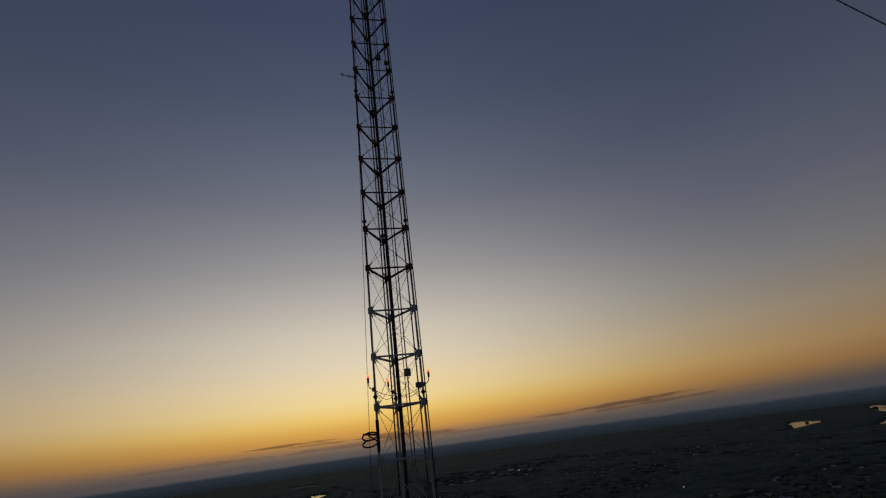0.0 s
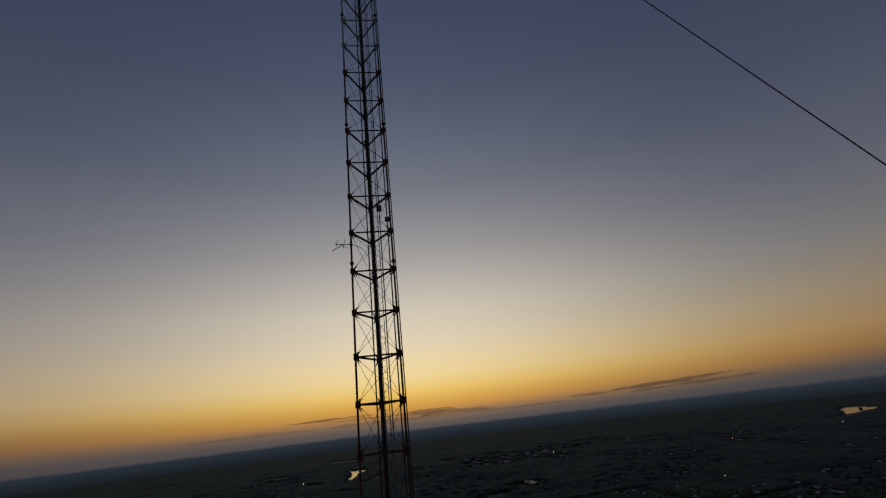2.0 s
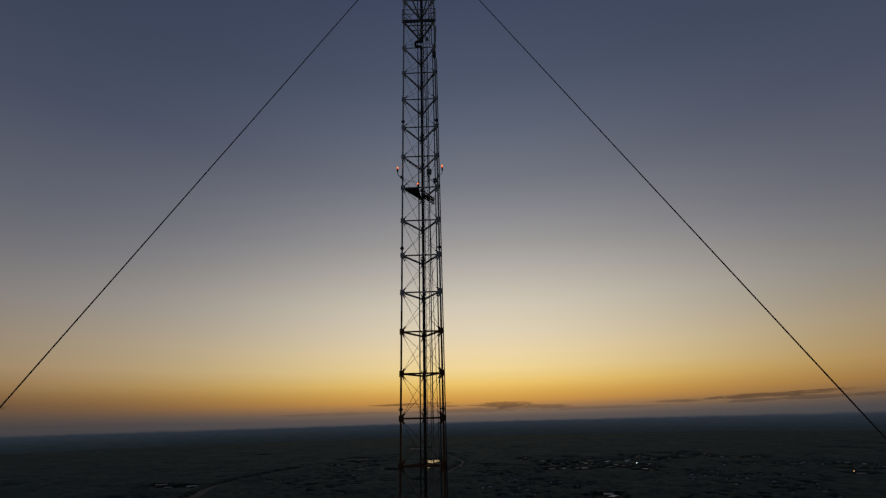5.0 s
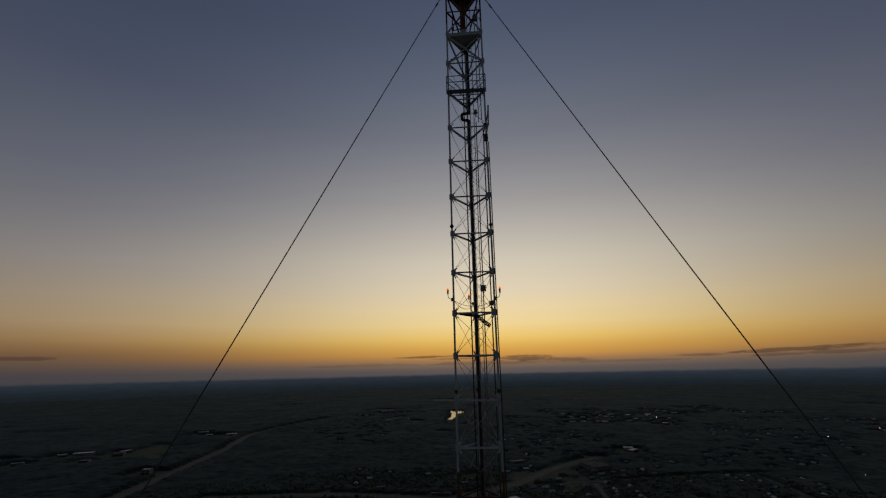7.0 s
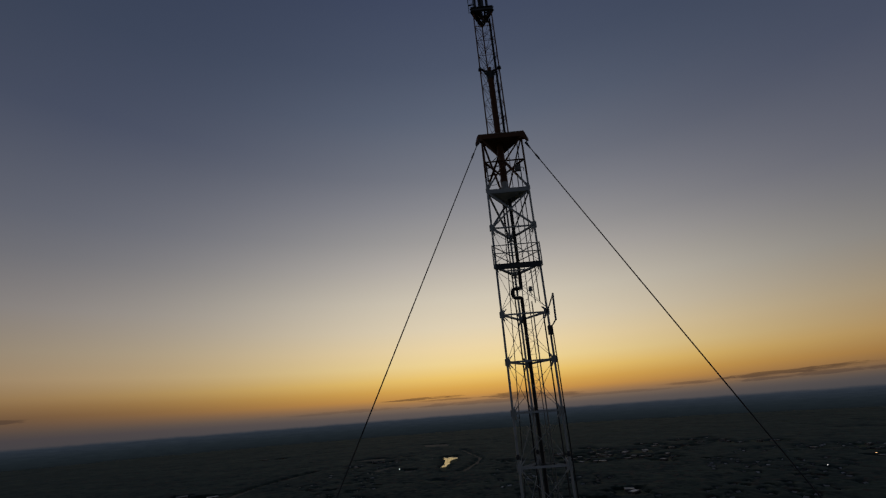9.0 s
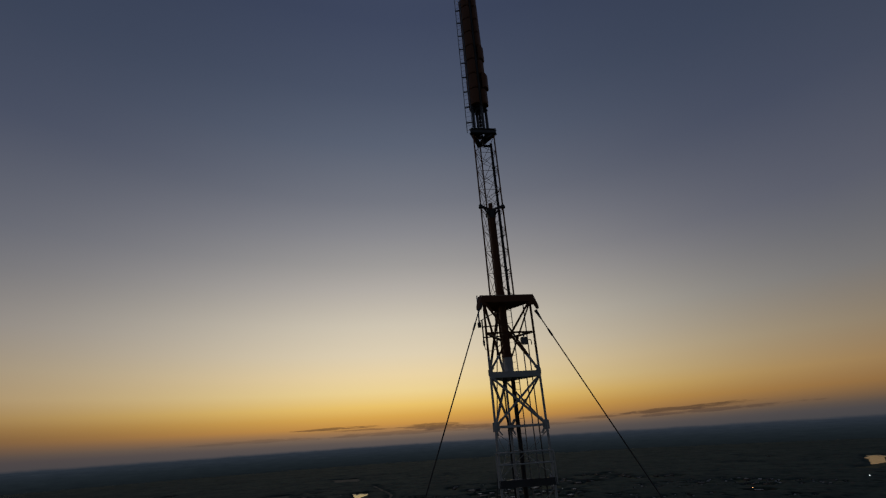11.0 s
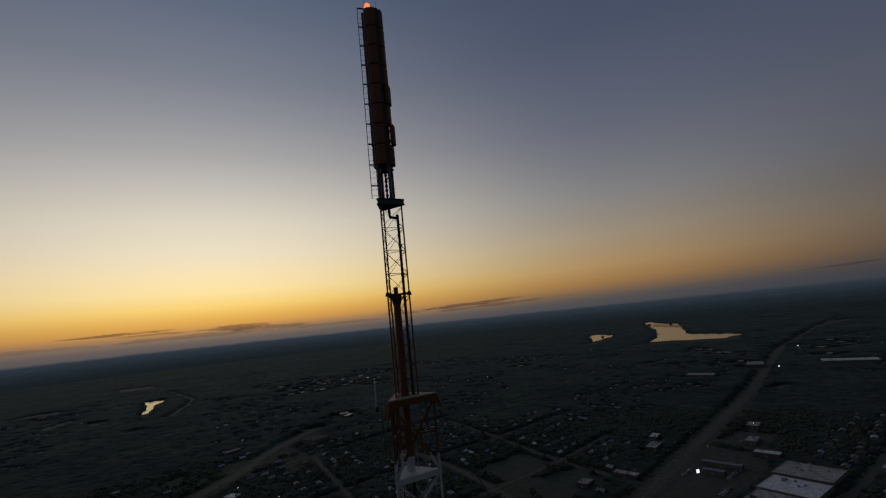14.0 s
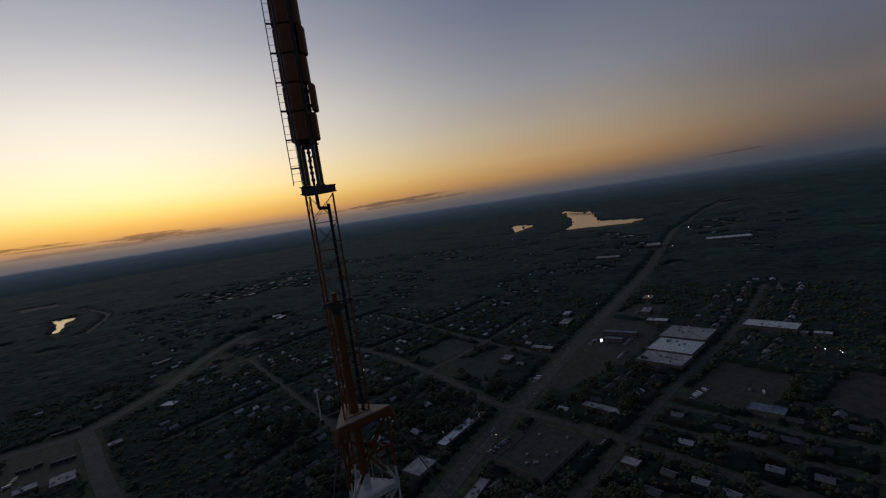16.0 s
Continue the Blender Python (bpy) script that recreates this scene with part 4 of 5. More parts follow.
# ---- guy wires ----
for a, az, slope in (((-1.27, -0.80, 200.10), 209.3, 65.09), ((1.32, -0.71, 199.74), 329.6, 64.61), ((0, 1.50, 199.93), 90, 64.85)):
    a = Vector(a)
    d = Vector((math.cos(radians(az)), math.sin(radians(az)), 0))
    run_out = (a.z - 0.6) / math.tan(radians(slope))
    b = a + d * run_out - Vector((0, 0, a.z - 0.6))
    guy = thing("guy_wire", "taut dark steel guy wire from mast top to anchor", "guy wire", group="guy wires")
    pts = [a.lerp(b, t) - Vector((0, 0, 0.5 * t * (1 - t))) for t in [k / 40 for k in range(41)]]
    part("strand", tube(pts, 0.026, 8), CABLE_STEEL, guy, smooth=True)
    bm = bmesh.new()
    e = (pts[1] - pts[0]).normalized()
    rod(bm, a - e * 0.12, a + e * 0.35, 0.075, 10, 0.035)
    rod(bm, a + e * 0.9, a + e * 1.25, 0.045, 8)
    part("socket", bm, DARK_STEEL, guy)
    bm = bmesh.new()
    block(bm, -1.2, 1.2, -0.8, 0.8, -0.5, 0.75, 0.05)
    part("anchor_block", bm, worn("anchor_concrete", (0.36, 0.35, 0.33), (0.2, 0.18, 0.16), 0.8), guy, m=Matrix.Translation((b.x, b.y, 0)) @ pose(0, 0, 0, 0, 0, az))

# ---- small antennas clamped to the legs ----
yagi = thing("yagi_antenna", "small dark yagi antenna on a short boom", "antenna")
z = level(8) + 1.52
bm = bmesh.new()
rod(bm, (-1.08, -0.62, z), (-1.90, -0.78, z - 0.02), 0.020, 8)
rod(bm, (-1.08, -0.62, z - 0.1), (-1.08, -0.62, z + 0.1), 0.075, 10)
part("boom", bm, DARK_STEEL, yagi)
for x, s in ((-1.82, 0.30), (-1.45, 0.38)):
    bm = bmesh.new()
    c = Vector((x, -0.62 - (-1.08 - x) * 0.19, z))
    v = Vector((0.12, 0.25, 0.9)).normalized() * s
    rod(bm, c, c + v, 0.012, 6)
    rod(bm, c, c - v * 0.7, 0.012, 6)
    part("element", bm, DARK_STEEL, yagi)
bm = bmesh.new()
rod(bm, (-1.50, -0.70, z - 0.04), (-1.98, -1.50, z - 0.66), 0.020, 8)
part("boom", bm, DARK_STEEL, yagi)
bm = bmesh.new()
rod(bm, (-1.66, -0.73, z - 0.03), (-1.22, -0.92, z - 0.34), 0.012, 6)
part("element", bm, DARK_STEEL, yagi)
part("lead", tube(smooth_line([(-1.3, -0.65, z), (-1.0, -0.45, z + 0.05), (-0.5, 0.2, z + 0.02), (-0.2, 0.7, z - 0.3)], 5), 0.014, 6), RUBBER, yagi)

loop = thing("ring_antenna", "black ring-shaped antenna clamped to the mast leg", "antenna")
z = level(0) - 1.32
bm = bmesh.new()
rod(bm, (-1.08, -0.62, z - 0.5), (-1.08, -0.62, z + 0.8), 0.075, 10)
part("sleeve", bm, RUBBER, loop)
for dz, tilt, turn in ((0.16, 30, 0.2), (-0.12, 26, 1.0)):
    # an open ring, tipped toward one side
    ct, st = math.cos(radians(tilt)), math.sin(radians(tilt))
    ring = []
    for k in range(22):
        q = k * 2 * math.pi / 23
        u, v = 0.32 * math.cos(q + turn), 0.32 * math.sin(q + turn)
        ring.append(Vector((-1.43 + u, -0.74 + v * ct, z + dz + v * st + 0.12 * u)))
    part("ring", tube(ring, 0.034, 8), RUBBER, loop)
bm = bmesh.new()
bar(bm, (-1.06, -0.62, z + 0.2), (-1.72, -0.78, z + 0.26), 0.06, 0.08)
bar(bm, (-1.06, -0.62, z - 0.1), (-1.5, -0.74, z + 0.2), 0.05, 0.05)
part("stem", bm, RUBBER, loop)

dip = thing("folded_dipole_antenna", "grey folded dipole bar on brackets beside the mast leg", "antenna")
bm = bmesh.new()
rod(bm, (1.18, -1.78, 189.92), (1.22, -1.80, 191.16), 0.045, 10)
part("dipole_bar", bm, STEEL, dip)
for p, q in (((1.10, -0.64, 190.62), (1.22, -1.80, 191.12)), ((1.06, -0.86, 189.72), (1.18, -1.78, 189.95))):
    bm = bmesh.new()
    rod(bm, p, q, 0.030, 8)
    part("arm", bm, STEEL, dip)
bm = bmesh.new()
block(bm, 0.94, 1.16, -0.98, -0.76, 189.44, 189.86, 0.02)
rod(bm, (1.05, -0.87, 189.25), (1.05, -0.87, 189.44), 0.03, 8)
bar(bm, (1.08, -0.62, 189.65), (1.05, -0.80, 189.65), 0.06, 0.08)
part("bracket", bm, DARK_STEEL, dip)
bm = bmesh.new()
rod(bm, (1.08, -0.62, 190.52), (1.08, -0.62, 190.72), 0.08, 10)
part("clamp", bm, DARK_STEEL, dip)
whip = thing("whip_antenna", "pale whip antenna beside the orange top deck", "antenna")
bm = bmesh.new()
rod(bm, (-0.80, 1.98, 199.95), (-0.80, 1.98, 201.4), 0.038, 8, 0.03)
part("mast_rod", bm, WHITE_STEEL, whip)
bm = bmesh.new()
bar(bm, (-0.80, 1.98, 200.05), (-0.05, 1.25, 200.35), 0.03, 0.035)
block(bm, -0.88, -0.72, 1.9, 2.06, 199.75, 200.0, 0.02)
part("bracket", bm, DARK_STEEL, whip)
side_rod = thing("dipole_antenna", "short dark dipole on a bracket beside the far mast leg", "antenna")
bm = bmesh.new()
rod(bm, (-0.80, 1.31, 198.72), (-0.80, 1.31, 199.95), 0.035, 8)
rod(bm, (-0.80, 1.31, 198.72), (-0.80, 1.31, 198.95), 0.05, 8)
bar(bm, (-0.80, 1.31, 199.62), (-0.03, 1.14, 199.62), 0.045, 0.05)
bar(bm, (-0.80, 1.31, 199.1), (-0.03, 1.14, 199.1), 0.045, 0.05)
part("rod", bm, DARK_STEEL, side_rod)
part("lead", tube(smooth_line([(-0.80, 1.31, 198.75), (-0.72, 1.28, 198.5), (-0.4, 1.2, 198.45), (-0.05, 1.13, 198.7)], 5), 0.016, 6), RUBBER, side_rod)
radio = thing("outdoor_radio_unit", "grey radio box with a bent cable inside the top bay", "radio unit")
bm = bmesh.new()
block(bm, 0.56, 0.86, -0.35, -0.12, 198.42, 198.74, 0.02)
part("housing", bm, GALV_BOX, radio)
part("cable", tube(smooth_line([(0.86, -0.2, 198.62), (1.0, -0.22, 198.62), (1.04, -0.22, 198.5), (1.03, -0.22, 198.4)], 5), 0.02, 6), RUBBER, radio)
bm = bmesh.new()
bar(bm, (0.71, -0.62, 198.9), (0.71, -0.1, 198.9), 0.06, 0.06)
bar(bm, (0.71, -0.24, 198.7), (0.71, -0.24, 198.92), 0.05, 0.05)
part("bracket", bm, DARK_STEEL, radio)
dish = thing("work_lamp", "small dark lamp head on the conduit below the service deck", "lamp")
bm = bmesh.new()
rod(bm, (0.52, -0.1, 191.75), (0.52, -0.1, 191.98), 0.11, 12, 0.08)
rod(bm, (0.52, 0.05, 191.8), (0.52, -0.1, 191.85), 0.03, 8)
rod(bm, (0.52, -0.1, 191.5), (0.52, -0.1, 191.75), 0.02, 8)
part("head", bm, GALV_BOX, dish)


# ---- town ----
for k, (name, (width, pts)) in enumerate(ROADS.items()):
    ROAD_LINES.append((width, road_strip(name, width, pts, 0.012 * k)))

LOTS = [
    (LOT, [(345, 322), (440, 345), (560, 382), (600, 380), (604, 300), (560, 275), (452, 262), (438, 262), (400, 268), (352, 276)], "dark asphalt parking lot"),
    (LOT, [(396, 108), (492, 112), (500, 180), (392, 178)], "dark asphalt parking lot"),
    (LOT, [(214, 190), (292, 188), (288, 262), (214, 256)], "dark asphalt parking lot"),
    (DIRT, [(428, 32), (520, 28), (532, 80), (440, 88)], "bare reddish soil field"),
    (FIELD, [(-595, 2263), (-531, 2330), (-436, 2346), (-428, 2216), (-549, 2198)], "pale stubble field"),
    (FIELD, [(-406, 1823), (-338, 1953), (-325, 1859), (-362, 1735)], "pale stubble field"),
    (FIELD, [(-278, 1769), (-215, 1764), (-214, 1705), (-249, 1665)], "pale stubble field"),
    (FIELD, [(-362, 3138), (-161, 3074), (-160, 2804), (-293, 2835)], "pale stubble field"),
    (FIELD, [(1367, 545), (1436, 512), (1449, 430), (1410, 430), (1400, 495)], "pale gravel field"),
    (FIELD, [(1211, 628), (1365, 643), (1300, 597)], "pale gravel field"),
    (FIELD, [(985, 490), (1064, 475), (1050, 445), (985, 462)], "pale gravel field"),
    (FIELD, [(2396, 958), (2814, 987), (2944, 910), (2500, 915)], "pale stubble field"),
    (MEADOW, [(322, 372), (410, 372), (424, 440), (330, 452)], "mown grass playing field"),
    (MEADOW, [(330, 462), (418, 470), (415, 540), (325, 530)], "mown grass playing field"),
    (LOT, [(-125, 560), (-52, 560), (-60, 676), (-120, 690)], "dark asphalt parking lot"),
    (LOT, [(610, 300), (700, 330), (690, 380), (615, 372)], "dark asphalt parking lot"),
    ]
for k, (mat, pts, label) in enumerate(LOTS):
    sheet("pavement_" + "abcdefghijklmnopqrst"[k], pts, mat, 0.12, label + " beside low buildings", "parking lot" if mat is LOT else "field")

ROOF_PALE = ground_cover("pale_flat_roof", (0.48, 0.45, 0.41), (0.37, 0.345, 0.31), 0.06, 0.85, 0.4)
ROOF_WHITE = ground_cover("white_metal_roof", (0.74, 0.73, 0.70), (0.62, 0.61, 0.58), 0.08, 0.6, 0.2)
ROOF_DARK = ground_cover("dark_flat_roof", (0.042, 0.046, 0.038), (0.058, 0.060, 0.048), 0.05)
ROOF_BLUE = ground_cover("blue_grey_roof", (0.20, 0.24, 0.28), (0.16, 0.19, 0.22), 0.08, 0.6)
WALL_PALE = ground_cover("weathered_render_wall", (0.19, 0.17, 0.145), (0.15, 0.13, 0.11), 0.2, 0.85)
WALL_BRICK = ground_cover("brick_wall", (0.15, 0.105, 0.085), (0.11, 0.08, 0.068), 0.3, 0.9)
GLASS = worn("window_glass", (0.02, 0.024, 0.028), (0.04, 0.04, 0.04), 0.14, 0.0)
WALL_SIDING = ground_cover("house_siding", (0.17, 0.16, 0.145), (0.13, 0.12, 0.11), 0.3, 0.9)
SHINGLES = [ground_cover(f"shingle_{k}", a, b, 0.3, 0.9, 0.3, 0.55) for k, (a, b) in enumerate((
    ((0.12, 0.12, 0.125), (0.09, 0.09, 0.095)), ((0.28, 0.28, 0.265), (0.21, 0.21, 0.20)), ((0.10, 0.09, 0.082), (0.08, 0.072, 0.066)), ((0.46, 0.46, 0.44), (0.36, 0.36, 0.35))))]


def flat_block(name, x, y, w, d, h, turn, roof, wall, label, category="building", units=3, bays=5):
    """A low commercial building: walls, roof with parapet, doors, shop windows and roof units."""
    ob = thing(name, label, category, pose(x, y, 0, 0, 0, turn))
    bm = bmesh.new()
    block(bm, -w / 2, w / 2, -d / 2, d / 2, -0.3, h)
    part("wall", bm, wall, ob)
    bm = bmesh.new()
    block(bm, -w / 2 + 0.3, w / 2 - 0.3, -d / 2 + 0.3, d / 2 - 0.3, h, h + 0.15)
    part("roof", bm, roof, ob)
    bm = bmesh.new()
    for x0, x1, y0, y1 in ((-w / 2 - 0.1, w / 2 + 0.1, -d / 2 - 0.1, -d / 2 + 0.28), (-w / 2 - 0.1, w / 2 + 0.1, d / 2 - 0.28, d / 2 + 0.1),
                           (-w / 2 - 0.1, -w / 2 + 0.28, -d / 2 + 0.28, d / 2 - 0.28), (w / 2 - 0.28, w / 2 + 0.1, -d / 2 + 0.28, d / 2 - 0.28)):
        block(bm, x0, x1, y0, y1, h - 0.1, h + 0.6)
    part("parapet", bm, wall, ob)
    for k in range(units):
        ux, uy = random.uniform(-0.38, 0.38) * w, random.uniform(-0.32, 0.32) * d
        bm = bmesh.new()
        block(bm, ux - 1.3, ux + 1.3, uy - 0.9, uy + 0.9, h + 0.15, h + 1.35, 0.08)
        rod(bm, (ux, uy, h + 1.35), (ux, uy, h + 1.55), 0.6, 12)
        part("roof_unit", bm, GALV_BOX, ob)
    for side in (-1, 1):
        for k in range(bays):
            c = -w / 2 + w * (k + 0.5) / bays
            bm = bmesh.new()
            block(bm, c - w / bays * 0.36, c + w / bays * 0.36, side * d / 2 - 0.05, side * d / 2 + 0.05, 0.6, min(3.0, h - 0.8))
            part("shop_window", bm, GLASS, ob)
    bm = bmesh.new()
    block(bm, -w / 2 - 0.06, -w / 2 + 0.06, -1.2, 1.2, 0, 2.6)
    part("door", bm, GALV_BOX, ob)
    return ob


flat_block("shopping_centre", 467, 226, 33, 50, 6.2, 3, ROOF_PALE, WALL_PALE, "low shopping centre wing with a pale flat roof", units=6)
flat_block("shopping_centre", 507, 231, 44, 51, 7.0, 4, ROOF_WHITE, WALL_PALE, "low shopping centre wing with a white roof", units=7)
flat_block("shopping_centre", 559, 239, 46, 54, 6.4, 5, ROOF_PALE, WALL_PALE, "low shopping centre wing with a pale flat roof", units=6)
flat_block("warehouse", 623, 168, 26, 56, 7.5, 2, ROOF_WHITE, WALL_PALE, "long warehouse with a bright white metal roof", units=2, bays=3)
flat_block("workshop", 403, 111, 15, 26, 4.8, 4, ROOF_BLUE, WALL_PALE, "small workshop with a blue-grey metal roof", units=1, bays=3)
flat_block("store_row", 334, 217, 10, 44, 4.2, 4, ROOF_PALE, WALL_BRICK, "narrow row of stores with a pale roof", units=3, bays=2)
flat_block("strip_mall", 232, 301, 66, 10, 4.6, 13, ROOF_WHITE, WALL_PALE, "strip mall with a patchy white roof", units=6, bays=9)
flat_block("supermarket", 246, 219, 66, 46, 6.0, 5, ROOF_DARK, WALL_PALE, "supermarket with a dark flat roof and pale walls", units=8, bays=8)
flat_block("diner", 437, 373, 12, 30, 4.6, 14, ROOF_PALE, WALL_BRICK, "roadside diner with a pale flat roof", units=2, bays=3)
flat_block("garage", 601, 298, 14, 28, 5.0, 12, ROOF_WHITE, WALL_BRICK, "garage building with a white roof", units=1, bays=3)
flat_block("motel", 535, 317, 9, 44, 4.4, 14, ROOF_BLUE, WALL_PALE, "long motel wing with a grey roof", units=2, bays=2)
flat_block("motel", 508, 311, 9, 24, 4.4, 14, ROOF_BLUE, WALL_PALE, "short motel wing with a grey roof", units=1, bays=2)
flat_block("church_hall", 169, 282, 23, 19, 5.2, 15, ROOF_PALE, WALL_PALE, "hall with a pale roof beside trees", units=1, bays=4)
flat_block("store", 178, 224, 28, 9, 4.6, 19, ROOF_PALE, WALL_BRICK, "roadside store with a long pale roof", units=2, bays=4)
flat_block("shed", 273, 159, 10, 13, 4.2, 5, ROOF_PALE, WALL_BRICK, "shed with a pale flat roof beside the lane", units=0, bays=2)
flat_block("store", 619, 118, 10, 17, 4.6, 4, ROOF_WHITE, WALL_PALE, "store with a white roof near the warehouse", units=1, bays=2)
flat_block("store", 615, 134, 9, 8, 4.2, 4, ROOF_PALE, WALL_PALE, "small store with a pale roof near the warehouse", units=1, bays=2)
flat_block("office", -21, 600, 14, 12, 4.6, 10, ROOF_PALE, WALL_PALE, "office with a pale roof beside the avenue", units=1, bays=3)
flat_block("clinic", 41, 676, 15, 20, 4.6, 40, ROOF_WHITE, WALL_PALE, "clinic with a white flat roof", units=2, bays=3)
flat_block("depot", -64, 549, 20, 26, 5.4, 2, ROOF_PALE, WALL_PALE, "depot with a pale roof beside the avenue", units=2, bays=3)
flat_block("depot", -92, 560, 18, 16, 5.0, 8, ROOF_BLUE, WALL_PALE, "long depot with a grey roof beside the avenue", units=2, bays=4)
for x, y, w, d in ((-67, 711, 30, 4.5), (-66, 611, 22, 4.5), (-99, 623, 12, 4.5), (-87, 624, 7, 4.0)):
    flat_block("storage_row", x, y, w, d, 3.0, -4, ROOF_PALE, WALL_PALE, "long low storage row with a pale roof", units=0, bays=4)
flat_block("store", 386, 389, 18, 14, 4.5, 18, ROOF_PALE, WALL_BRICK, "brick store with a pale roof", units=2, bays=3)
flat_block("store", 546, 414, 30, 15, 5.0, 18, ROOF_PALE, WALL_BRICK, "brick store with a pale roof", units=2, bays=4)
flat_block("store", 586, 441, 22, 12, 4.6, 20, ROOF_WHITE, WALL_PALE, "store with a white roof beside the main road", units=2, bays=3)
flat_block("store", 644, 336, 26, 14, 4.8, 15, ROOF_PALE, WALL_PALE, "store with a pale roof beside the main road", units=2, bays=3)
flat_block("store", 717, 370, 24, 16, 4.8, 15, ROOF_PALE, WALL_BRICK, "brick store with a pale roof", units=2, bays=3)
flat_block("school", 200, 892, 34, 50, 8.0, 20, ROOF_DARK, WALL_PALE, "long school block with a dark roof among trees", units=4)
flat_block("mill", 1277, 637, 60, 38, 8.0, 25, ROOF_PALE, WALL_BRICK, "large brick mill with a pale roof", units=4)
flat_block("warehouse", 1383, 476, 46, 108, 8.0, 25, ROOF_WHITE, WALL_PALE, "long warehouse with a bright white metal roof", units=4)
flat_block("warehouse", 1081, 666, 30, 62, 7.0, 20, ROOF_PALE, WALL_PALE, "warehouse with a pale flat roof", units=3)
flat_block("warehouse", -949, 1057, 40, 26, 7.0, 30, ROOF_WHITE, WALL_PALE, "warehouse with a white roof in the woods", units=2)
flat_block("warehouse", -639, 857, 16, 14, 9.0, 10, ROOF_WHITE, WALL_PALE, "tall white shed beside the highway", units=1, bays=2)
for k in range(96):
    # plants and stores far off in the clearings
    cx, cy = random.choice([(450, 1720), (600, 1850), (330, 1950), (900, 2080), (1500, 560), (1560, 900), (-1180, 2700), (400, 1750), (-420, 2050), (1750, 560), (476, 2000), (350, 1928), (584, 1832), (524, 1580), (426, 1714), (1187, 1450), (1990, 2430), (290, 1070), (-774, 1374), (-930, 1053), (1453, 517), (1335, 662), (670, 1937), (994, 1913), (196, 919)])
    x, y = cx + random.gauss(0, 90), cy + random.gauss(0, 70)
    if any((Vector((x, y, 0)) - p).length < w + 30 for w, l in ROAD_LINES for p in l):
        continue
    flat_block("far_hall", x, y, random.uniform(12, 34), random.uniform(9, 22), random.uniform(4, 7), random.uniform(0, 90), random.choice((ROOF_PALE, ROOF_WHITE, ROOF_BLUE)), WALL_PALE, "distant low hall with a pale flat roof", units=0, bays=1)


# what stands where, on a coarse grid over the plain: 1 road, lot or water, 2 building
CELL, SPAN = 5.0, 5000
NG = int(2 * SPAN / CELL)
taken = np.zeros((NG, NG), dtype=np.uint8)


def stamp(x, y, r, v):
    i0, i1 = int((x - r + SPAN) / CELL), int((x + r + SPAN) / CELL) + 1
    j0, j1 = int((y - r + SPAN) / CELL), int((y + r + SPAN) / CELL) + 1
    taken[max(i0, 0):max(i1, 0), max(j0, 0):max(j1, 0)] = np.maximum(taken[max(i0, 0):max(i1, 0), max(j0, 0):max(j1, 0)], v)


def used(x, y, r=0.0):
    i0, i1 = int((x - r + SPAN) / CELL), int((x + r + SPAN) / CELL) + 1
    j0, j1 = int((y - r + SPAN) / CELL), int((y + r + SPAN) / CELL) + 1
    if i0 < 0 or j0 < 0 or i1 > NG or j1 > NG:
        return False
    return bool(taken[i0:i1, j0:j1].any())


for w, line in ROAD_LINES:
    for a, b in zip(line, line[1:]):
        for k in range(int((b - a).length / 4) + 1):
            p = a.lerp(b, k * 4 / max((b - a).length, 4))
            stamp(p.x, p.y, w / 2 + (1.5 if w < 12 else 4), 1)


def stamp_area(pts, v):
    """Mark all cells whose middle lies inside an outline."""
    p = np.array(pts, float)
    (x0, y0), (x1, y1) = p.min(0), p.max(0)
    i0, i1, j0, j1 = (int((q + SPAN) / CELL) for q in (x0, x1, y0, y1))
    gx, gy = np.meshgrid(np.arange(i0, i1 + 1) * CELL - SPAN + CELL / 2, np.arange(j0, j1 + 1) * CELL - SPAN + CELL / 2, indexing="ij")
    hit = np.zeros(gx.shape, bool)
    for a, b in zip(p, np.roll(p, 1, axis=0)):
        if a[1] != b[1]:
            hit ^= ((a[1] > gy) != (b[1] > gy)) & (gx < (b[0] - a[0]) * (gy - a[1]) / (b[1] - a[1]) + a[0])
    cells = taken[i0:i1 + 1, j0:j1 + 1]
    cells[hit] = np.maximum(cells[hit], v)


for mat, pts, _ in LOTS:
    stamp_area(pts, 1)
for pts in LAKES:
    # the water and its open near banks
    for k in (1.0, 0.98, 0.96, 0.94, 0.92):
        stamp_area([(x * k, y * k) for x, y in pts], 1)
for ob in list(scene.objects):
    if ob.parent is None and ob.get("category") == "building":
        wall = ob.children[0]
        for cx in np.linspace(-0.5, 0.5, 12):
            for cy in np.linspace(-0.5, 0.5, 12):
                b = wall.bound_box
                p = ob.matrix_basis @ Vector((b[0][0] * (0.5 - cx) + b[6][0] * (0.5 + cx), b[0][1] * (0.5 - cy) + b[6][1] * (0.5 + cy), 0))
                stamp(p.x, p.y, 7 if ob.location.length < 1000 else 30, 2)


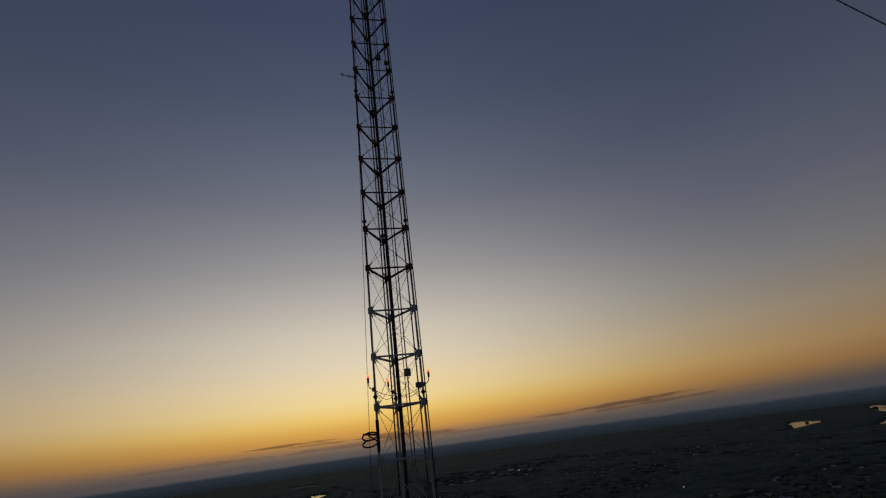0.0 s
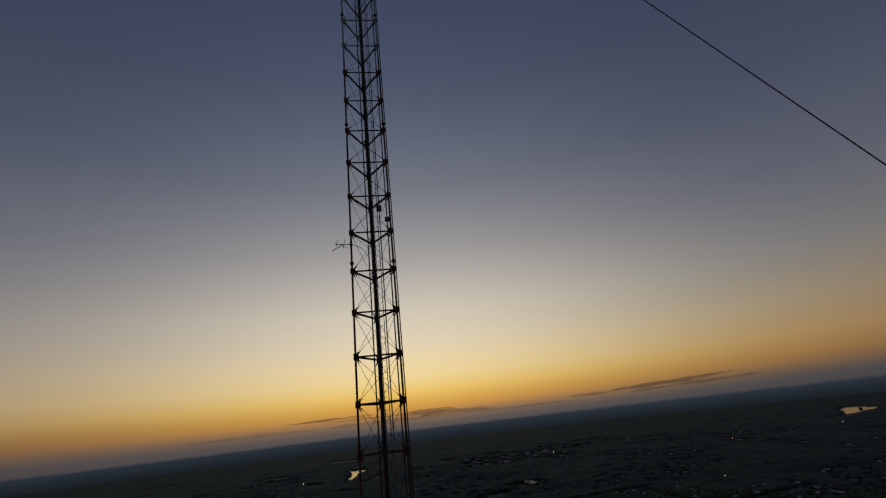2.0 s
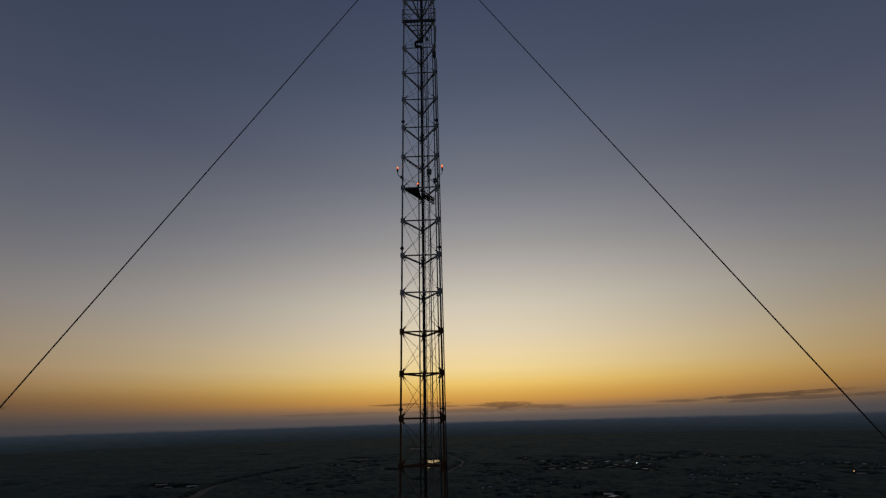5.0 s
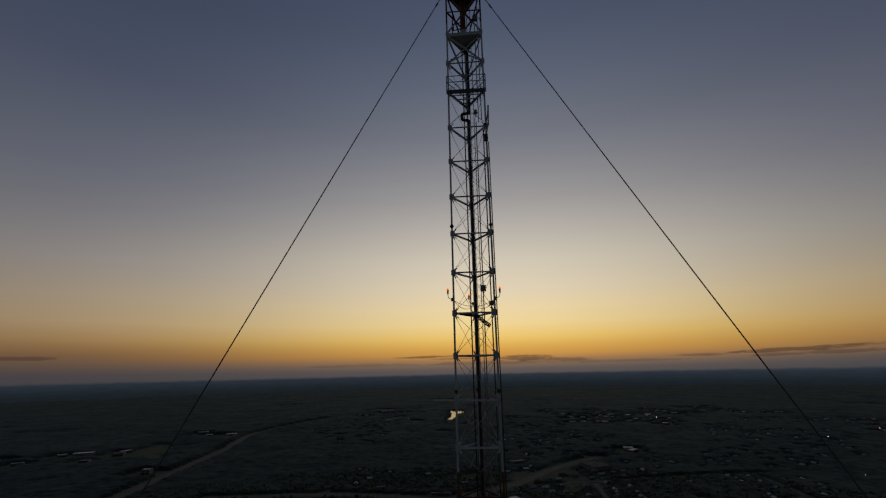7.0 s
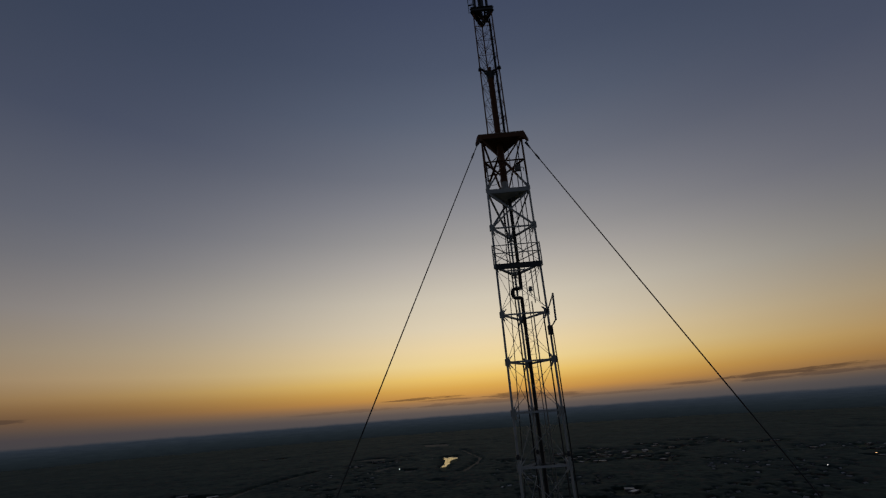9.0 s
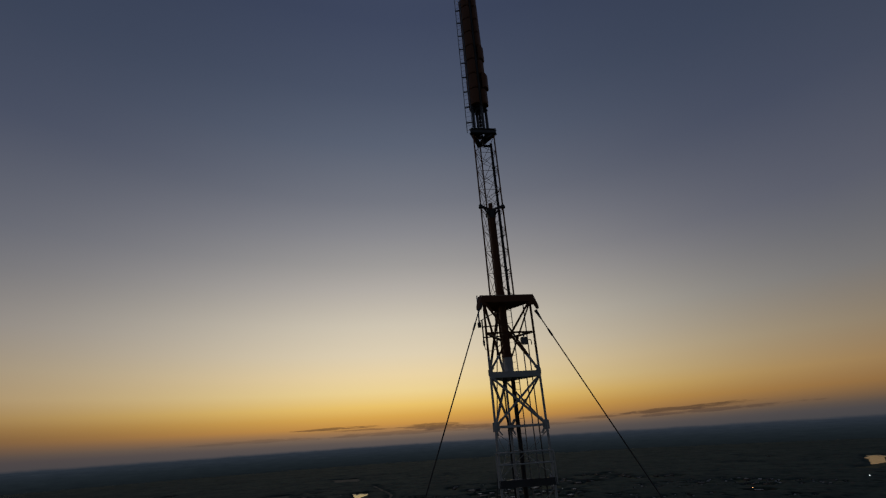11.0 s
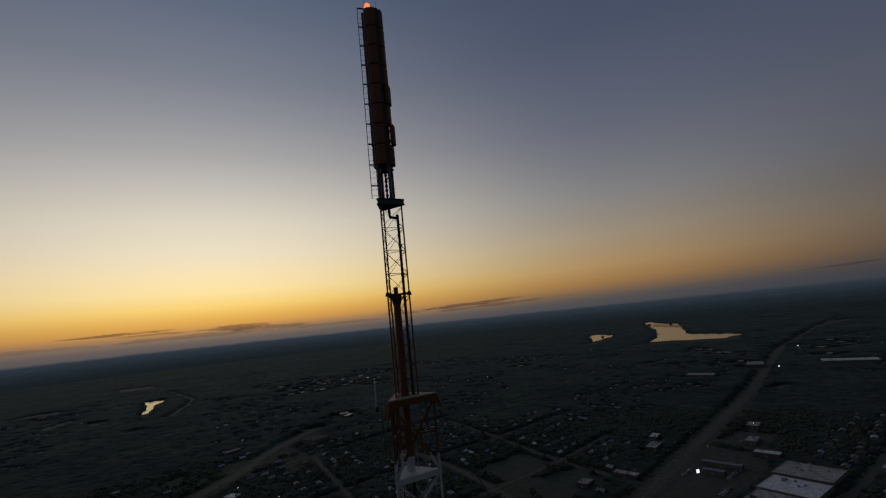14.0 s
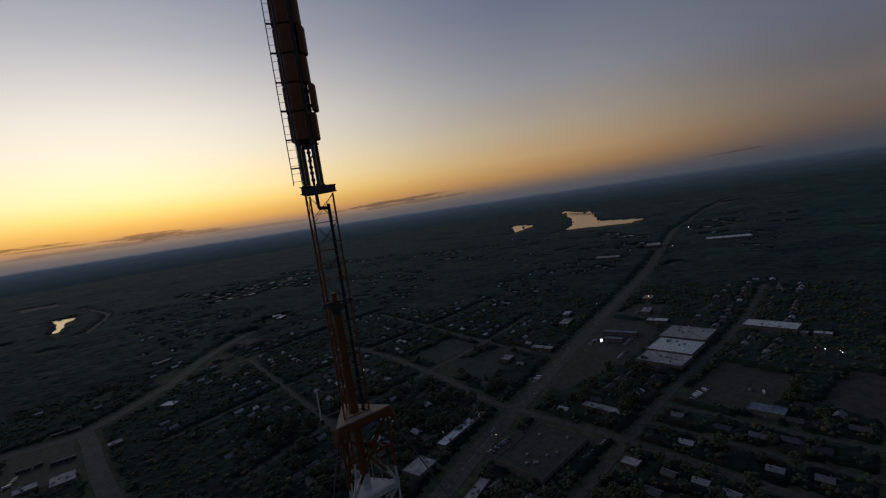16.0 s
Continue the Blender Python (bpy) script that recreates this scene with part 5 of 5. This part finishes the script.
# ---- far houses ----
def far_houses():
    """Small gabled houses in loose neighbourhoods beyond the town, too many and too far to pick apart."""
    r = random.Random(21)
    verts, faces, slots = [], [], []
    count = 0
    for k in range(9000):
        rad, a = math.sqrt(r.uniform(760 ** 2, 2200 ** 2)), radians(r.uniform(14, 112))
        x, y = rad * math.cos(a), rad * math.sin(a)
        if count >= 520 or noise.noise(Vector((x * 0.0035, y * 0.0035, 20.0))) < 0.06 or used(x, y, 10):
            continue
        w, d, h, top = r.uniform(4.5, 7), r.uniform(3.2, 4.5), r.uniform(2.6, 3.4), r.uniform(4.4, 5.6)
        t = r.choice((0.3, 0.35, 1.85)) + r.uniform(-0.1, 0.1)
        c, q = math.cos(t), math.sin(t)
        at = lambda u, v, z: (x + u * c - v * q, y + u * q + v * c, z)
        o = len(verts)
        verts += [at(-w, -d, -0.3), at(w, -d, -0.3), at(w, d, -0.3), at(-w, d, -0.3), at(-w, -d, h), at(w, -d, h), at(w, d, h), at(-w, d, h), at(-w, 0, top), at(w, 0, top)]
        faces += [tuple(o + i for i in f) for f in ((0, 1, 5, 4), (2, 3, 7, 6), (1, 2, 6, 9, 5), (3, 0, 4, 8, 7), (4, 5, 9, 8), (6, 7, 8, 9))]
        slots += [0, 0, 0, 0, 1, 1]
        stamp(x, y, 4, 2)
        for back in (8, 15):
            stamp(x * (1 - back / rad), y * (1 - back / rad), 3, 1)
        count += 1
    me = from_arrays("far_houses", verts, faces, WALL_SIDING)
    me.materials.append(FAR_ROOF)
    me.polygons.foreach_set("material_index", slots)
    tagged(new("far_houses", me), "scattered small gabled houses among far trees", "houses", kind="stuff")


def build_far_roof(n, bsdf):
    geo = n.add("ShaderNodeNewGeometry")
    col = n.ramp(geo.outputs["Random Per Island"], [(0.0, (0.06, 0.06, 0.058, 1)), (0.5, (0.16, 0.155, 0.145, 1)), (0.8, (0.32, 0.32, 0.31, 1)), (1.0, (0.62, 0.62, 0.60, 1))])
    worn_off = n.noise(geo.outputs["Position"], 0.5, 4.0, 0.7)
    n.put(bsdf.inputs["Base Color"], n.mix(1.0, col, n.ramp(worn_off, [(0.3, (0.7, 0.7, 0.7, 1)), (0.7, (1.2, 1.2, 1.2, 1))]), "MULTIPLY"))
    bsdf.inputs["Roughness"].default_value = 0.8


FAR_ROOF = material("mixed_far_roofs", build_far_roof)
far_houses()


# ---- houses ----
def house_kind(w, d, h, pitch, roof, wall, label, wing):
    """A gabled house with eaves, chimney, porch, door and windows; a lower wing on some."""
    ob = thing("house", label, "house", pose(0, 0, -200))
    bm = bmesh.new()
    block(bm, -w / 2, w / 2, -d / 2, d / 2, -0.3, h)
    top = h + pitch
    for s in (-1, 1):
        vs = [bm.verts.new((s * w / 2, y, z)) for y, z in ((-d / 2, h), (d / 2, h), (0, top))]
        bm.faces.new(vs if s > 0 else vs[::-1])
    if wing:
        block(bm, w / 2 - 1, w / 2 + 5.2, -d / 2 + 1, d / 2 - 2, -0.3, h - 0.5)
    part("wall", bm, wall, ob)
    for s in (-1, 1):
        bm = bmesh.new()
        a, b = Vector((0, s * (d / 2 + 0.5), h - 0.25)), Vector((0, 0, top + 0.12))
        bar(bm, (a + b) / 2 - Vector((w / 2 + 0.5, 0, 0)), (a + b) / 2 + Vector((w / 2 + 0.5, 0, 0)), (b - a).length, 0.22, Vector((0, -(b - a).z, (b - a).y)) * (1 if s < 0 else -1))
        part("roof_slope", bm, roof, ob)
    if wing:
        bm = bmesh.new()
        block(bm, w / 2 + 0.4, w / 2 + 5.6, -d / 2 + 0.6, d / 2 - 1.6, h - 0.5, h - 0.2)
        part("wing_roof", bm, roof, ob)
    bm = bmesh.new()
    block(bm, w * 0.22, w * 0.22 + 0.8, 0.4, 1.2, h, top + 0.9)
    part("chimney", bm, WALL_BRICK, ob)
    for x in (-w * 0.3, w * 0.3):
        bm = bmesh.new()
        block(bm, x - 0.7, x + 0.7, -d / 2 - 0.04, -d / 2 + 0.04, 0.9, 2.1)
        part("window", bm, GLASS, ob)
    bm = bmesh.new()
    block(bm, -0.5, 0.5, -d / 2 - 0.05, -d / 2 + 0.05, 0.1, 2.1)
    part("door", bm, WALL_BRICK, ob)
    return ob


HOUSES = [house_kind(10.5, 7.5, 2.8, 1.9, SHINGLES[0], WALL_SIDING, "house with a dark grey shingle roof among trees", True),
          house_kind(9.5, 7, 2.9, 2.1, SHINGLES[1], WALL_BRICK, "brick house with a grey shingle roof among trees", False),
          house_kind(12, 7.5, 2.8, 1.8, SHINGLES[2], WALL_BRICK, "brick house with a brown shingle roof among trees", True),
          house_kind(10, 6.5, 2.7, 1.5, SHINGLES[3], WALL_SIDING, "pale house with a light metal roof among trees", False)]
rng = random.Random(5)
n_house = 0
spots = []
for w, line in ROAD_LINES:
    if w > 13:
        continue
    dist = 0.0
    for a, b in zip(line, line[1:]):
        d = (b - a).normalized()
        s = Vector((-d.y, d.x, 0))
        dist += (b - a).length
        while dist > 19:
            dist -= 19
            p = b - d * dist
            for side in (-1, 1):
                for back in (17, 46):
                    spots.append((p + s * side * (w / 2 + back + rng.uniform(-3, 4)), math.degrees(math.atan2(d.y, d.x)), side))
for k in range(900):
    cx, cy = rng.uniform(30, 640), rng.uniform(290, 980)
    spots.append((Vector((cx, cy, 0)), rng.choice((15, 18, 105)), 1))
for p, turn, side in spots:
    if p.length > 1050 or used(p.x, p.y, 8) or rng.random() < 0.36 or n_house > 300 or (p.x < -60 and p.y > 720):
        continue
    kind = rng.choices(HOUSES, (4, 4, 2, 3))[0]
    m = pose(p.x, p.y, 0, 0, 0, turn + (0 if side > 0 else 180) + rng.uniform(-5, 5))
    if n_house < 4:
        kind = HOUSES[n_house]
        kind.matrix_basis = m
        h = kind
    else:
        h = copy_thing(kind, m)
    tagged(h, group="houses in the town")
    stamp(p.x, p.y, 3.2, 2)
    n_house += 1


# ---- cars ----
def car_kind(colour, label, van=False):
    ob = thing("car" if not van else "van", label, "car" if not van else "van", pose(0, 0, -200))
    paint = worn("car_paint_" + label.split()[0], colour, tuple(c * 0.6 for c in colour), 0.3, 0.2)
    L, H = (4.6, 0.95) if not van else (6.6, 2.5)
    bm = bmesh.new()
    block(bm, -L / 2, L / 2, -0.92, 0.92, 0.32, H, 0.14)
    part("body", bm, paint, ob)
    bm = bmesh.new()
    if van:
        block(bm, L / 2 - 1.3, L / 2 + 0.02, -0.86, 0.86, 1.3, 2.1, 0.1)
    else:
        block(bm, -1.5, 0.95, -0.8, 0.8, 0.9, 1.45, 0.22)
    part("cabin_glass", bm, GLASS, ob)
    bm = bmesh.new()
    rod(bm, (0, -0.12, 0), (0, 0.12, 0), 0.33, 12)
    me = mesh_of("wheel", bm, RUBBER)
    for x in (-L * 0.31, L * 0.31):
        for y in (-0.84, 0.84):
            piece("wheel", me, ob, Matrix.Translation((x, y, 0.45)))
    return ob


CARS = [car_kind((0.62, 0.62, 0.62), "white car parked on asphalt"), car_kind((0.30, 0.31, 0.33), "silver car parked on asphalt"),
        car_kind((0.03, 0.035, 0.05), "dark car parked on asphalt"), car_kind((0.66, 0.66, 0.64), "pale delivery van parked on asphalt", True)]
first = set()


def park(x, y, turn, kinds=(4, 3, 3, 0)):
    kind = rng.choices(CARS, kinds)[0]
    m = pose(x, y, -0.0 + 0.02, 0, 0, turn)
    if kind.name not in first:
        first.add(kind.name)
        kind.matrix_basis = m
        c = kind
    else:
        c = copy_thing(kind, m)
    tagged(c, group="parked vehicles")


for k in range(11):
    park(262 + 3.0 * k, 190.5 + 0.02 * k, 90 + rng.uniform(-3, 3), (5, 3, 1, 0))
for x0, y0, n, dx, dy, turn, kinds in ((399, 168, 7, 4.2, -0.4, 60, (2, 1, 0, 6)), (440, 124, 3, 3, 12, 20, (3, 1, 0, 4)), (352, 316, 5, 3.2, 0.9, 105, (4, 2, 1, 3)),
                                       (455, 275, 9, 3.1, 0.4, 92, (4, 3, 3, 0)), (500, 292, 12, 3.0, 0.5, 96, (3, 3, 3, 0)), (480, 330, 10, 3.0, 0.7, 100, (3, 3, 3, 0)),
                                       (365, 210, 8, 0.3, 3.2, 4, (3, 3, 3, 1)), (222, 256, 9, 3.2, 0.2, 88, (3, 3, 3, 0)), (560, 90, 5, 9, 2, 30, (3, 1, 0, 5)),
                                       (-110, 590, 8, 1, 3.2, 8, (3, 3, 2, 1)), (630, 345, 6, 3.2, 1, 100, (3, 3, 2, 1)), (210, 292, 9, 3.2, 0.75, 100, (4, 3, 2, 0))):
    for k in range(n):
        if rng.random() < 0.85:
            park(x0 + dx * k, y0 + dy * k, turn + rng.uniform(-4, 4), kinds)
for t, lane in ((250, 4), (330, -4), (455, 4), (560, -4), (700, 4), (820, -4)):
    park(t, 262 + (t - 207) * 0.313 + lane, 17.5, (2, 2, 2, 0))


# ---- street lamps and a lit sign ----
def street_lamp(x, y, turn, colour, strength, h=9.0, size=0.45):
    ob = thing("street_lamp", "lit street lamp on a tall steel pole", "street lamp", pose(x, y, 0, 0, 0, turn), group="street lamps")
    bm = bmesh.new()
    rod(bm, (0, 0, -0.3), (0, 0, h), 0.12, 8, 0.07)
    part("pole", bm, STEEL, ob)
    bm = tube(smooth_line([(0, 0, h - 0.1), (0.5, 0, h + 0.3), (1.6, 0, h + 0.4)], 4), 0.05, 6)
    part("arm", bm, STEEL, ob)
    bm = bmesh.new()
    block(bm, 1.4, 2.3, -0.2, 0.2, h + 0.32, h + 0.52, 0.05)
    part("lamp_head", bm, GALV_BOX, ob)
    bm = bmesh.new()
    bmesh.ops.create_uvsphere(bm, u_segments=10, v_segments=6, radius=size, matrix=Matrix.Translation((1.85, 0, h + 0.2)))
    part("lamp_lens", bm, lamp_glow("street_glow_" + ob.name, colour, strength), ob)


WARM, COOL = (1.0, 0.52, 0.2), (0.85, 0.95, 1.0)
for x, y, c, s, r in ((705, 365, WARM, 14, 0.6), (567, 353, WARM, 3, 0.4), (611, 399, WARM, 4, 0.4), (586, 447, COOL, 4, 0.4), (590, 793, WARM, 5, 0.6), (440, 362, COOL, 4, 0.4),
                      (640, 420, COOL, 3, 0.4), (235, 262, WARM, 4, 0.4), (210, 300, COOL, 4, 0.35), (760, 330, WARM, 3, 0.5), (1230, 560, COOL, 8, 0.9), (556, 110, COOL, 6, 0.5),
                      (360, 235, WARM, 3, 0.3), (50, 690, COOL, 3, 0.45), (-40, 590, COOL, 3, 0.4), (1640, 690, COOL, 9, 1.2), (1290, 900, COOL, 5, 1.0), (820, 1200, COOL, 5, 0.8),
                      (-280, 1740, COOL, 8, 1.0), (600, 1700, COOL, 8, 1.0), (130, 320, COOL, 3, 0.3), (250, 520, WARM, 3, 0.4), (420, 640, WARM, 3, 0.4), (90, 610, COOL, 3, 0.4),
                      (552, 93, COOL, 8, 0.5), (550, 87, COOL, 5, 0.4), (554, 104, COOL, 7, 0.5), (1500, 1400, COOL, 7, 1.2), (1050, 1350, WARM, 5, 1.0)):
    street_lamp(x, y, rng.uniform(0, 360), c, s, 9.0, r * 0.6)
sign = thing("pylon_sign", "tall lit white pylon sign beside the parking lot", "sign", pose(484, 314, 0, 0, 0, -30))
for x in (-1.4, 1.4):
    bm = bmesh.new()
    rod(bm, (x, 0, -0.3), (x, 0, 6.5), 0.18, 10)
    part("post", bm, STEEL, sign)
bm = bmesh.new()
block(bm, -1.8, 1.8, -0.3, 0.3, 6.2, 10.2, 0.1)
part("cabinet", bm, GALV_BOX, sign)
for s in (-1, 1):
    bm = bmesh.new()
    block(bm, -1.6, 1.6, s * 0.33 - 0.03, s * 0.33 + 0.03, 6.4, 10.0)
    part("lit_face", bm, lamp_glow("sign_face_" + ("a" if s < 0 else "b"), (0.9, 0.95, 1.0), 1.1), sign, "glowing white sign face")


# ---- trees ----
def ico():
    bm = bmesh.new()
    bmesh.ops.create_icosphere(bm, subdivisions=1, radius=1.0)
    v = np.array([q.co[:] for q in bm.verts])
    f = np.array([[q.index for q in g.verts] for g in bm.faces])
    bm.free()
    return v, f


ICO_V, ICO_F = ico()
nrng = np.random.default_rng(11)


def clump_mesh(name, centres, radii, squash, mat=LEAVES, crumple=0.34):
    """Many rough leaf clumps in one mesh, each with its own crumpled shape."""
    n, nv = len(centres), len(ICO_V)
    jit = 1 + nrng.uniform(-crumple, crumple, (n, nv, 1))
    a = nrng.uniform(0, 2 * math.pi, n)
    ca, sa = np.cos(a)[:, None], np.sin(a)[:, None]
    v = ICO_V[None] * jit
    x, y = v[..., 0] * ca - v[..., 1] * sa, v[..., 0] * sa + v[..., 1] * ca
    v = np.stack([x, y, v[..., 2] * squash[:, None]], -1) * radii[:, None, None] + centres[:, None]
    f = ICO_F[None] + (np.arange(n) * nv)[:, None, None]
    me = bpy.data.meshes.new(name)
    verts, faces = v.reshape(-1, 3), f.reshape(-1, 3)
    me.vertices.add(len(verts))
    me.vertices.foreach_set("co", verts.ravel())
    me.loops.add(faces.size)
    me.loops.foreach_set("vertex_index", faces.ravel())
    me.polygons.add(len(faces))
    me.polygons.foreach_set("loop_start", np.arange(0, faces.size, 3))
    me.polygons.foreach_set("use_smooth", np.ones(len(faces), dtype=bool))
    me.materials.append(mat)
    me.update()
    me.validate()
    return me


def tree_kind(h, spread, label, seed):
    """A trunk with limbs and a crown of many clumps."""
    r = np.random.default_rng(seed)
    ob = thing("tree", label, "tree", pose(0, 0, -300), group="trees in the town")
    bm = bmesh.new()
    rod(bm, (0, 0, -0.4), (0.1, 0.05, h * 0.55), 0.32, 8, 0.16)
    for k in range(7):
        t = k * 2.4
        z = h * (0.28 + 0.05 * k)
        rod(bm, (0.05, 0.02, z), (math.cos(t) * spread * 0.6, math.sin(t) * spread * 0.6, z + h * 0.2), 0.11, 6, 0.04)
    part("trunk", bm, BARK, ob)
    n = 46
    u = r.normal(size=(n, 3))
    u /= np.linalg.norm(u, axis=1)[:, None]
    rad = r.uniform(0.45, 1.0, n) ** 0.6
    c = np.stack([u[:, 0] * rad * spread, u[:, 1] * rad * spread, h * 0.62 + u[:, 2] * rad * h * 0.34], 1)
    crown = new("crown", clump_mesh("crown", c, r.uniform(0.16, 0.3, n) * spread, r.uniform(0.6, 0.9, n)))
    crown.parent = ob
    return ob


KINDS = [tree_kind(13, 4.6, "broad dark-leaved tree beside houses", 1), tree_kind(10, 3.8, "rounded dark-leaved tree beside houses", 2), tree_kind(16, 5.2, "tall dark-leaved tree beside houses", 3)]
placed = 0
for k in range(4000):
    x, y = rng.uniform(90, 480), rng.uniform(60, 520)
    if math.hypot(x, y) > 520 or used(x, y, 3) or placed >= 200 or (x > 335 and 262 < y < 385):
        continue
    m = pose(x, y, 0, 0, 0, rng.uniform(0, 360)) @ Matrix.Diagonal((1, 1, 1, 1))
    if placed < 3:
        KINDS[placed].matrix_basis = m
    else:
        copy_thing(rng.choice(KINDS), m)
    stamp(x, y, 1, 1)
    placed += 1

# the woods: near trees as small groups of clumps, far ones as single canopies
def wood(name, rings, label, mat):
    cs, rs, sq = [], [], []
    for r0, r1, step, size, sub, flat in rings:
        count = int(math.radians(150) / 2 * (r1 * r1 - r0 * r0) / (step * step))
        rr = np.sqrt(nrng.uniform(r0 * r0, r1 * r1, count))
        aa = np.radians(nrng.uniform(6, 152, count))
        xs, ys = rr * np.cos(aa), rr * np.sin(aa)
        ok = taken[((xs + SPAN) / CELL).astype(int), ((ys + SPAN) / CELL).astype(int)] == 0
        for x, y in zip(xs[ok], ys[ok]):
            d = noise.noise(Vector((x * 0.0042, y * 0.0042, 3.0))) + 0.45 * noise.noise(Vector((x * 0.017, y * 0.017, 8.0)))
            town = 30 < x < 660 and 60 < y < 980
            if d < (-0.55 if town else -0.65):
                continue
            if 335 < x < 620 and 190 < y < 385 and nrng.uniform() < (0.85 if y > 262 or x > 440 else 0.35):
                continue
            s = size * nrng.uniform(0.7, 1.25)
            for k in range(sub):
                o = nrng.normal(size=3) * (0.55 * s if sub > 1 else 0)
                cs.append((x + o[0], y + o[1], max(s * flat * 0.9 + o[2] * 0.6, 1.0)))
                rs.append(s * 1.35 / math.sqrt(sub) * nrng.uniform(0.6, 1.15))
                sq.append(flat * nrng.uniform(0.85, 1.2))
    me = clump_mesh(name, np.array(cs), np.array(rs), np.array(sq), mat, 0.45)
    return tagged(new(name, me), label, "woods", kind="stuff")


wood("near_woods", [(90, 300, 6.6, 3.5, 7, 0.64), (300, 900, 9.5, 3.6, 6, 0.75)], "dark leafy woods and garden trees round the houses", LEAVES)


def canopy(name, r0, r1, cell, label):
    """Far woods as one closed canopy of rounded crowns, open over fields, roads and water."""
    da = cell / r0
    cols, rows = int(math.radians(146) / da), int(math.log(r1 / r0) / da)
    a = np.radians(6) + da * np.arange(cols + 1)
    r = r0 * np.exp(da * np.arange(rows + 1))
    rr, aa = np.meshgrid(r, a, indexing="ij")
    rr = rr * (1 + nrng.uniform(-0.3, 0.3, rr.shape) * da)
    aa = aa + nrng.uniform(-0.3, 0.3, aa.shape) * da
    xs, ys = rr * np.cos(aa), rr * np.sin(aa)
    free = taken[((xs + SPAN) / CELL).astype(int), ((ys + SPAN) / CELL).astype(int)] == 0
    swell = np.array([noise.noise(Vector((x * 0.0042, y * 0.0042, 3.0))) + 0.45 * noise.noise(Vector((x * 0.017, y * 0.017, 8.0))) for x, y in zip(xs.ravel(), ys.ravel())]).reshape(xs.shape)
    wooded = np.clip((swell + 0.66) / 0.14, 0, 1) * free
    crowns = np.array([noise.noise(Vector((x * 0.11, y * 0.11, 5.0))) for x, y in zip(xs.ravel(), ys.ravel())]).reshape(xs.shape)
    grown = 0.5 + 0.5 * np.clip((rr - 800) / 300, 0, 1)
    h = (6.0 + 3.0 * swell + 2.6 * crowns + nrng.uniform(-1.3, 1.3, xs.shape)) * grown * wooded - 0.6 * (1 - wooded)
    h[0] = h[-1] = -0.6
    h[:, 0] = h[:, -1] = -0.6
    verts = np.stack([xs, ys, h], -1).reshape(-1, 3)
    k = np.arange((rows + 1) * (cols + 1)).reshape(rows + 1, cols + 1)
    quads = np.stack([k[:-1, :-1], k[1:, :-1], k[1:, 1:], k[:-1, 1:]], -1).reshape(-1, 4)
    quads = quads[(wooded.ravel()[quads] > 0).any(1)]
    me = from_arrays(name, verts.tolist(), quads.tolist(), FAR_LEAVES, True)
    return tagged(new(name, me), label, "woods", kind="stuff")


canopy("far_woods", 290, 4900, 1.8, "dark continuous woods across the plain to the horizon")

# wooded islets and spits in the big lake
for x, y, w, d, turn in ((2345, 1492, 60, 16, 35), (2963, 2000, 46, 16, 30), (2985, 2190, 60, 20, 40), (2130, 1885, 30, 10, 30)):
    n = int(w * d / 9)
    u, v = nrng.uniform(-1, 1, n), nrng.uniform(-1, 1, n)
    keep = u * u + v * v < 1
    u, v = u[keep] * w / 2, v[keep] * d / 2
    ca, sa = math.cos(radians(turn)), math.sin(radians(turn))
    c = np.stack([x + u * ca - v * sa, y + u * sa + v * ca, nrng.uniform(1.5, 7.0, len(u))], 1)
    tagged(new("islet_trees", clump_mesh("islet_trees", c, nrng.uniform(2.2, 3.6, len(u)), nrng.uniform(0.8, 1.1, len(u)))), "dark wooded islet standing in the lake", "islet", kind="stuff")
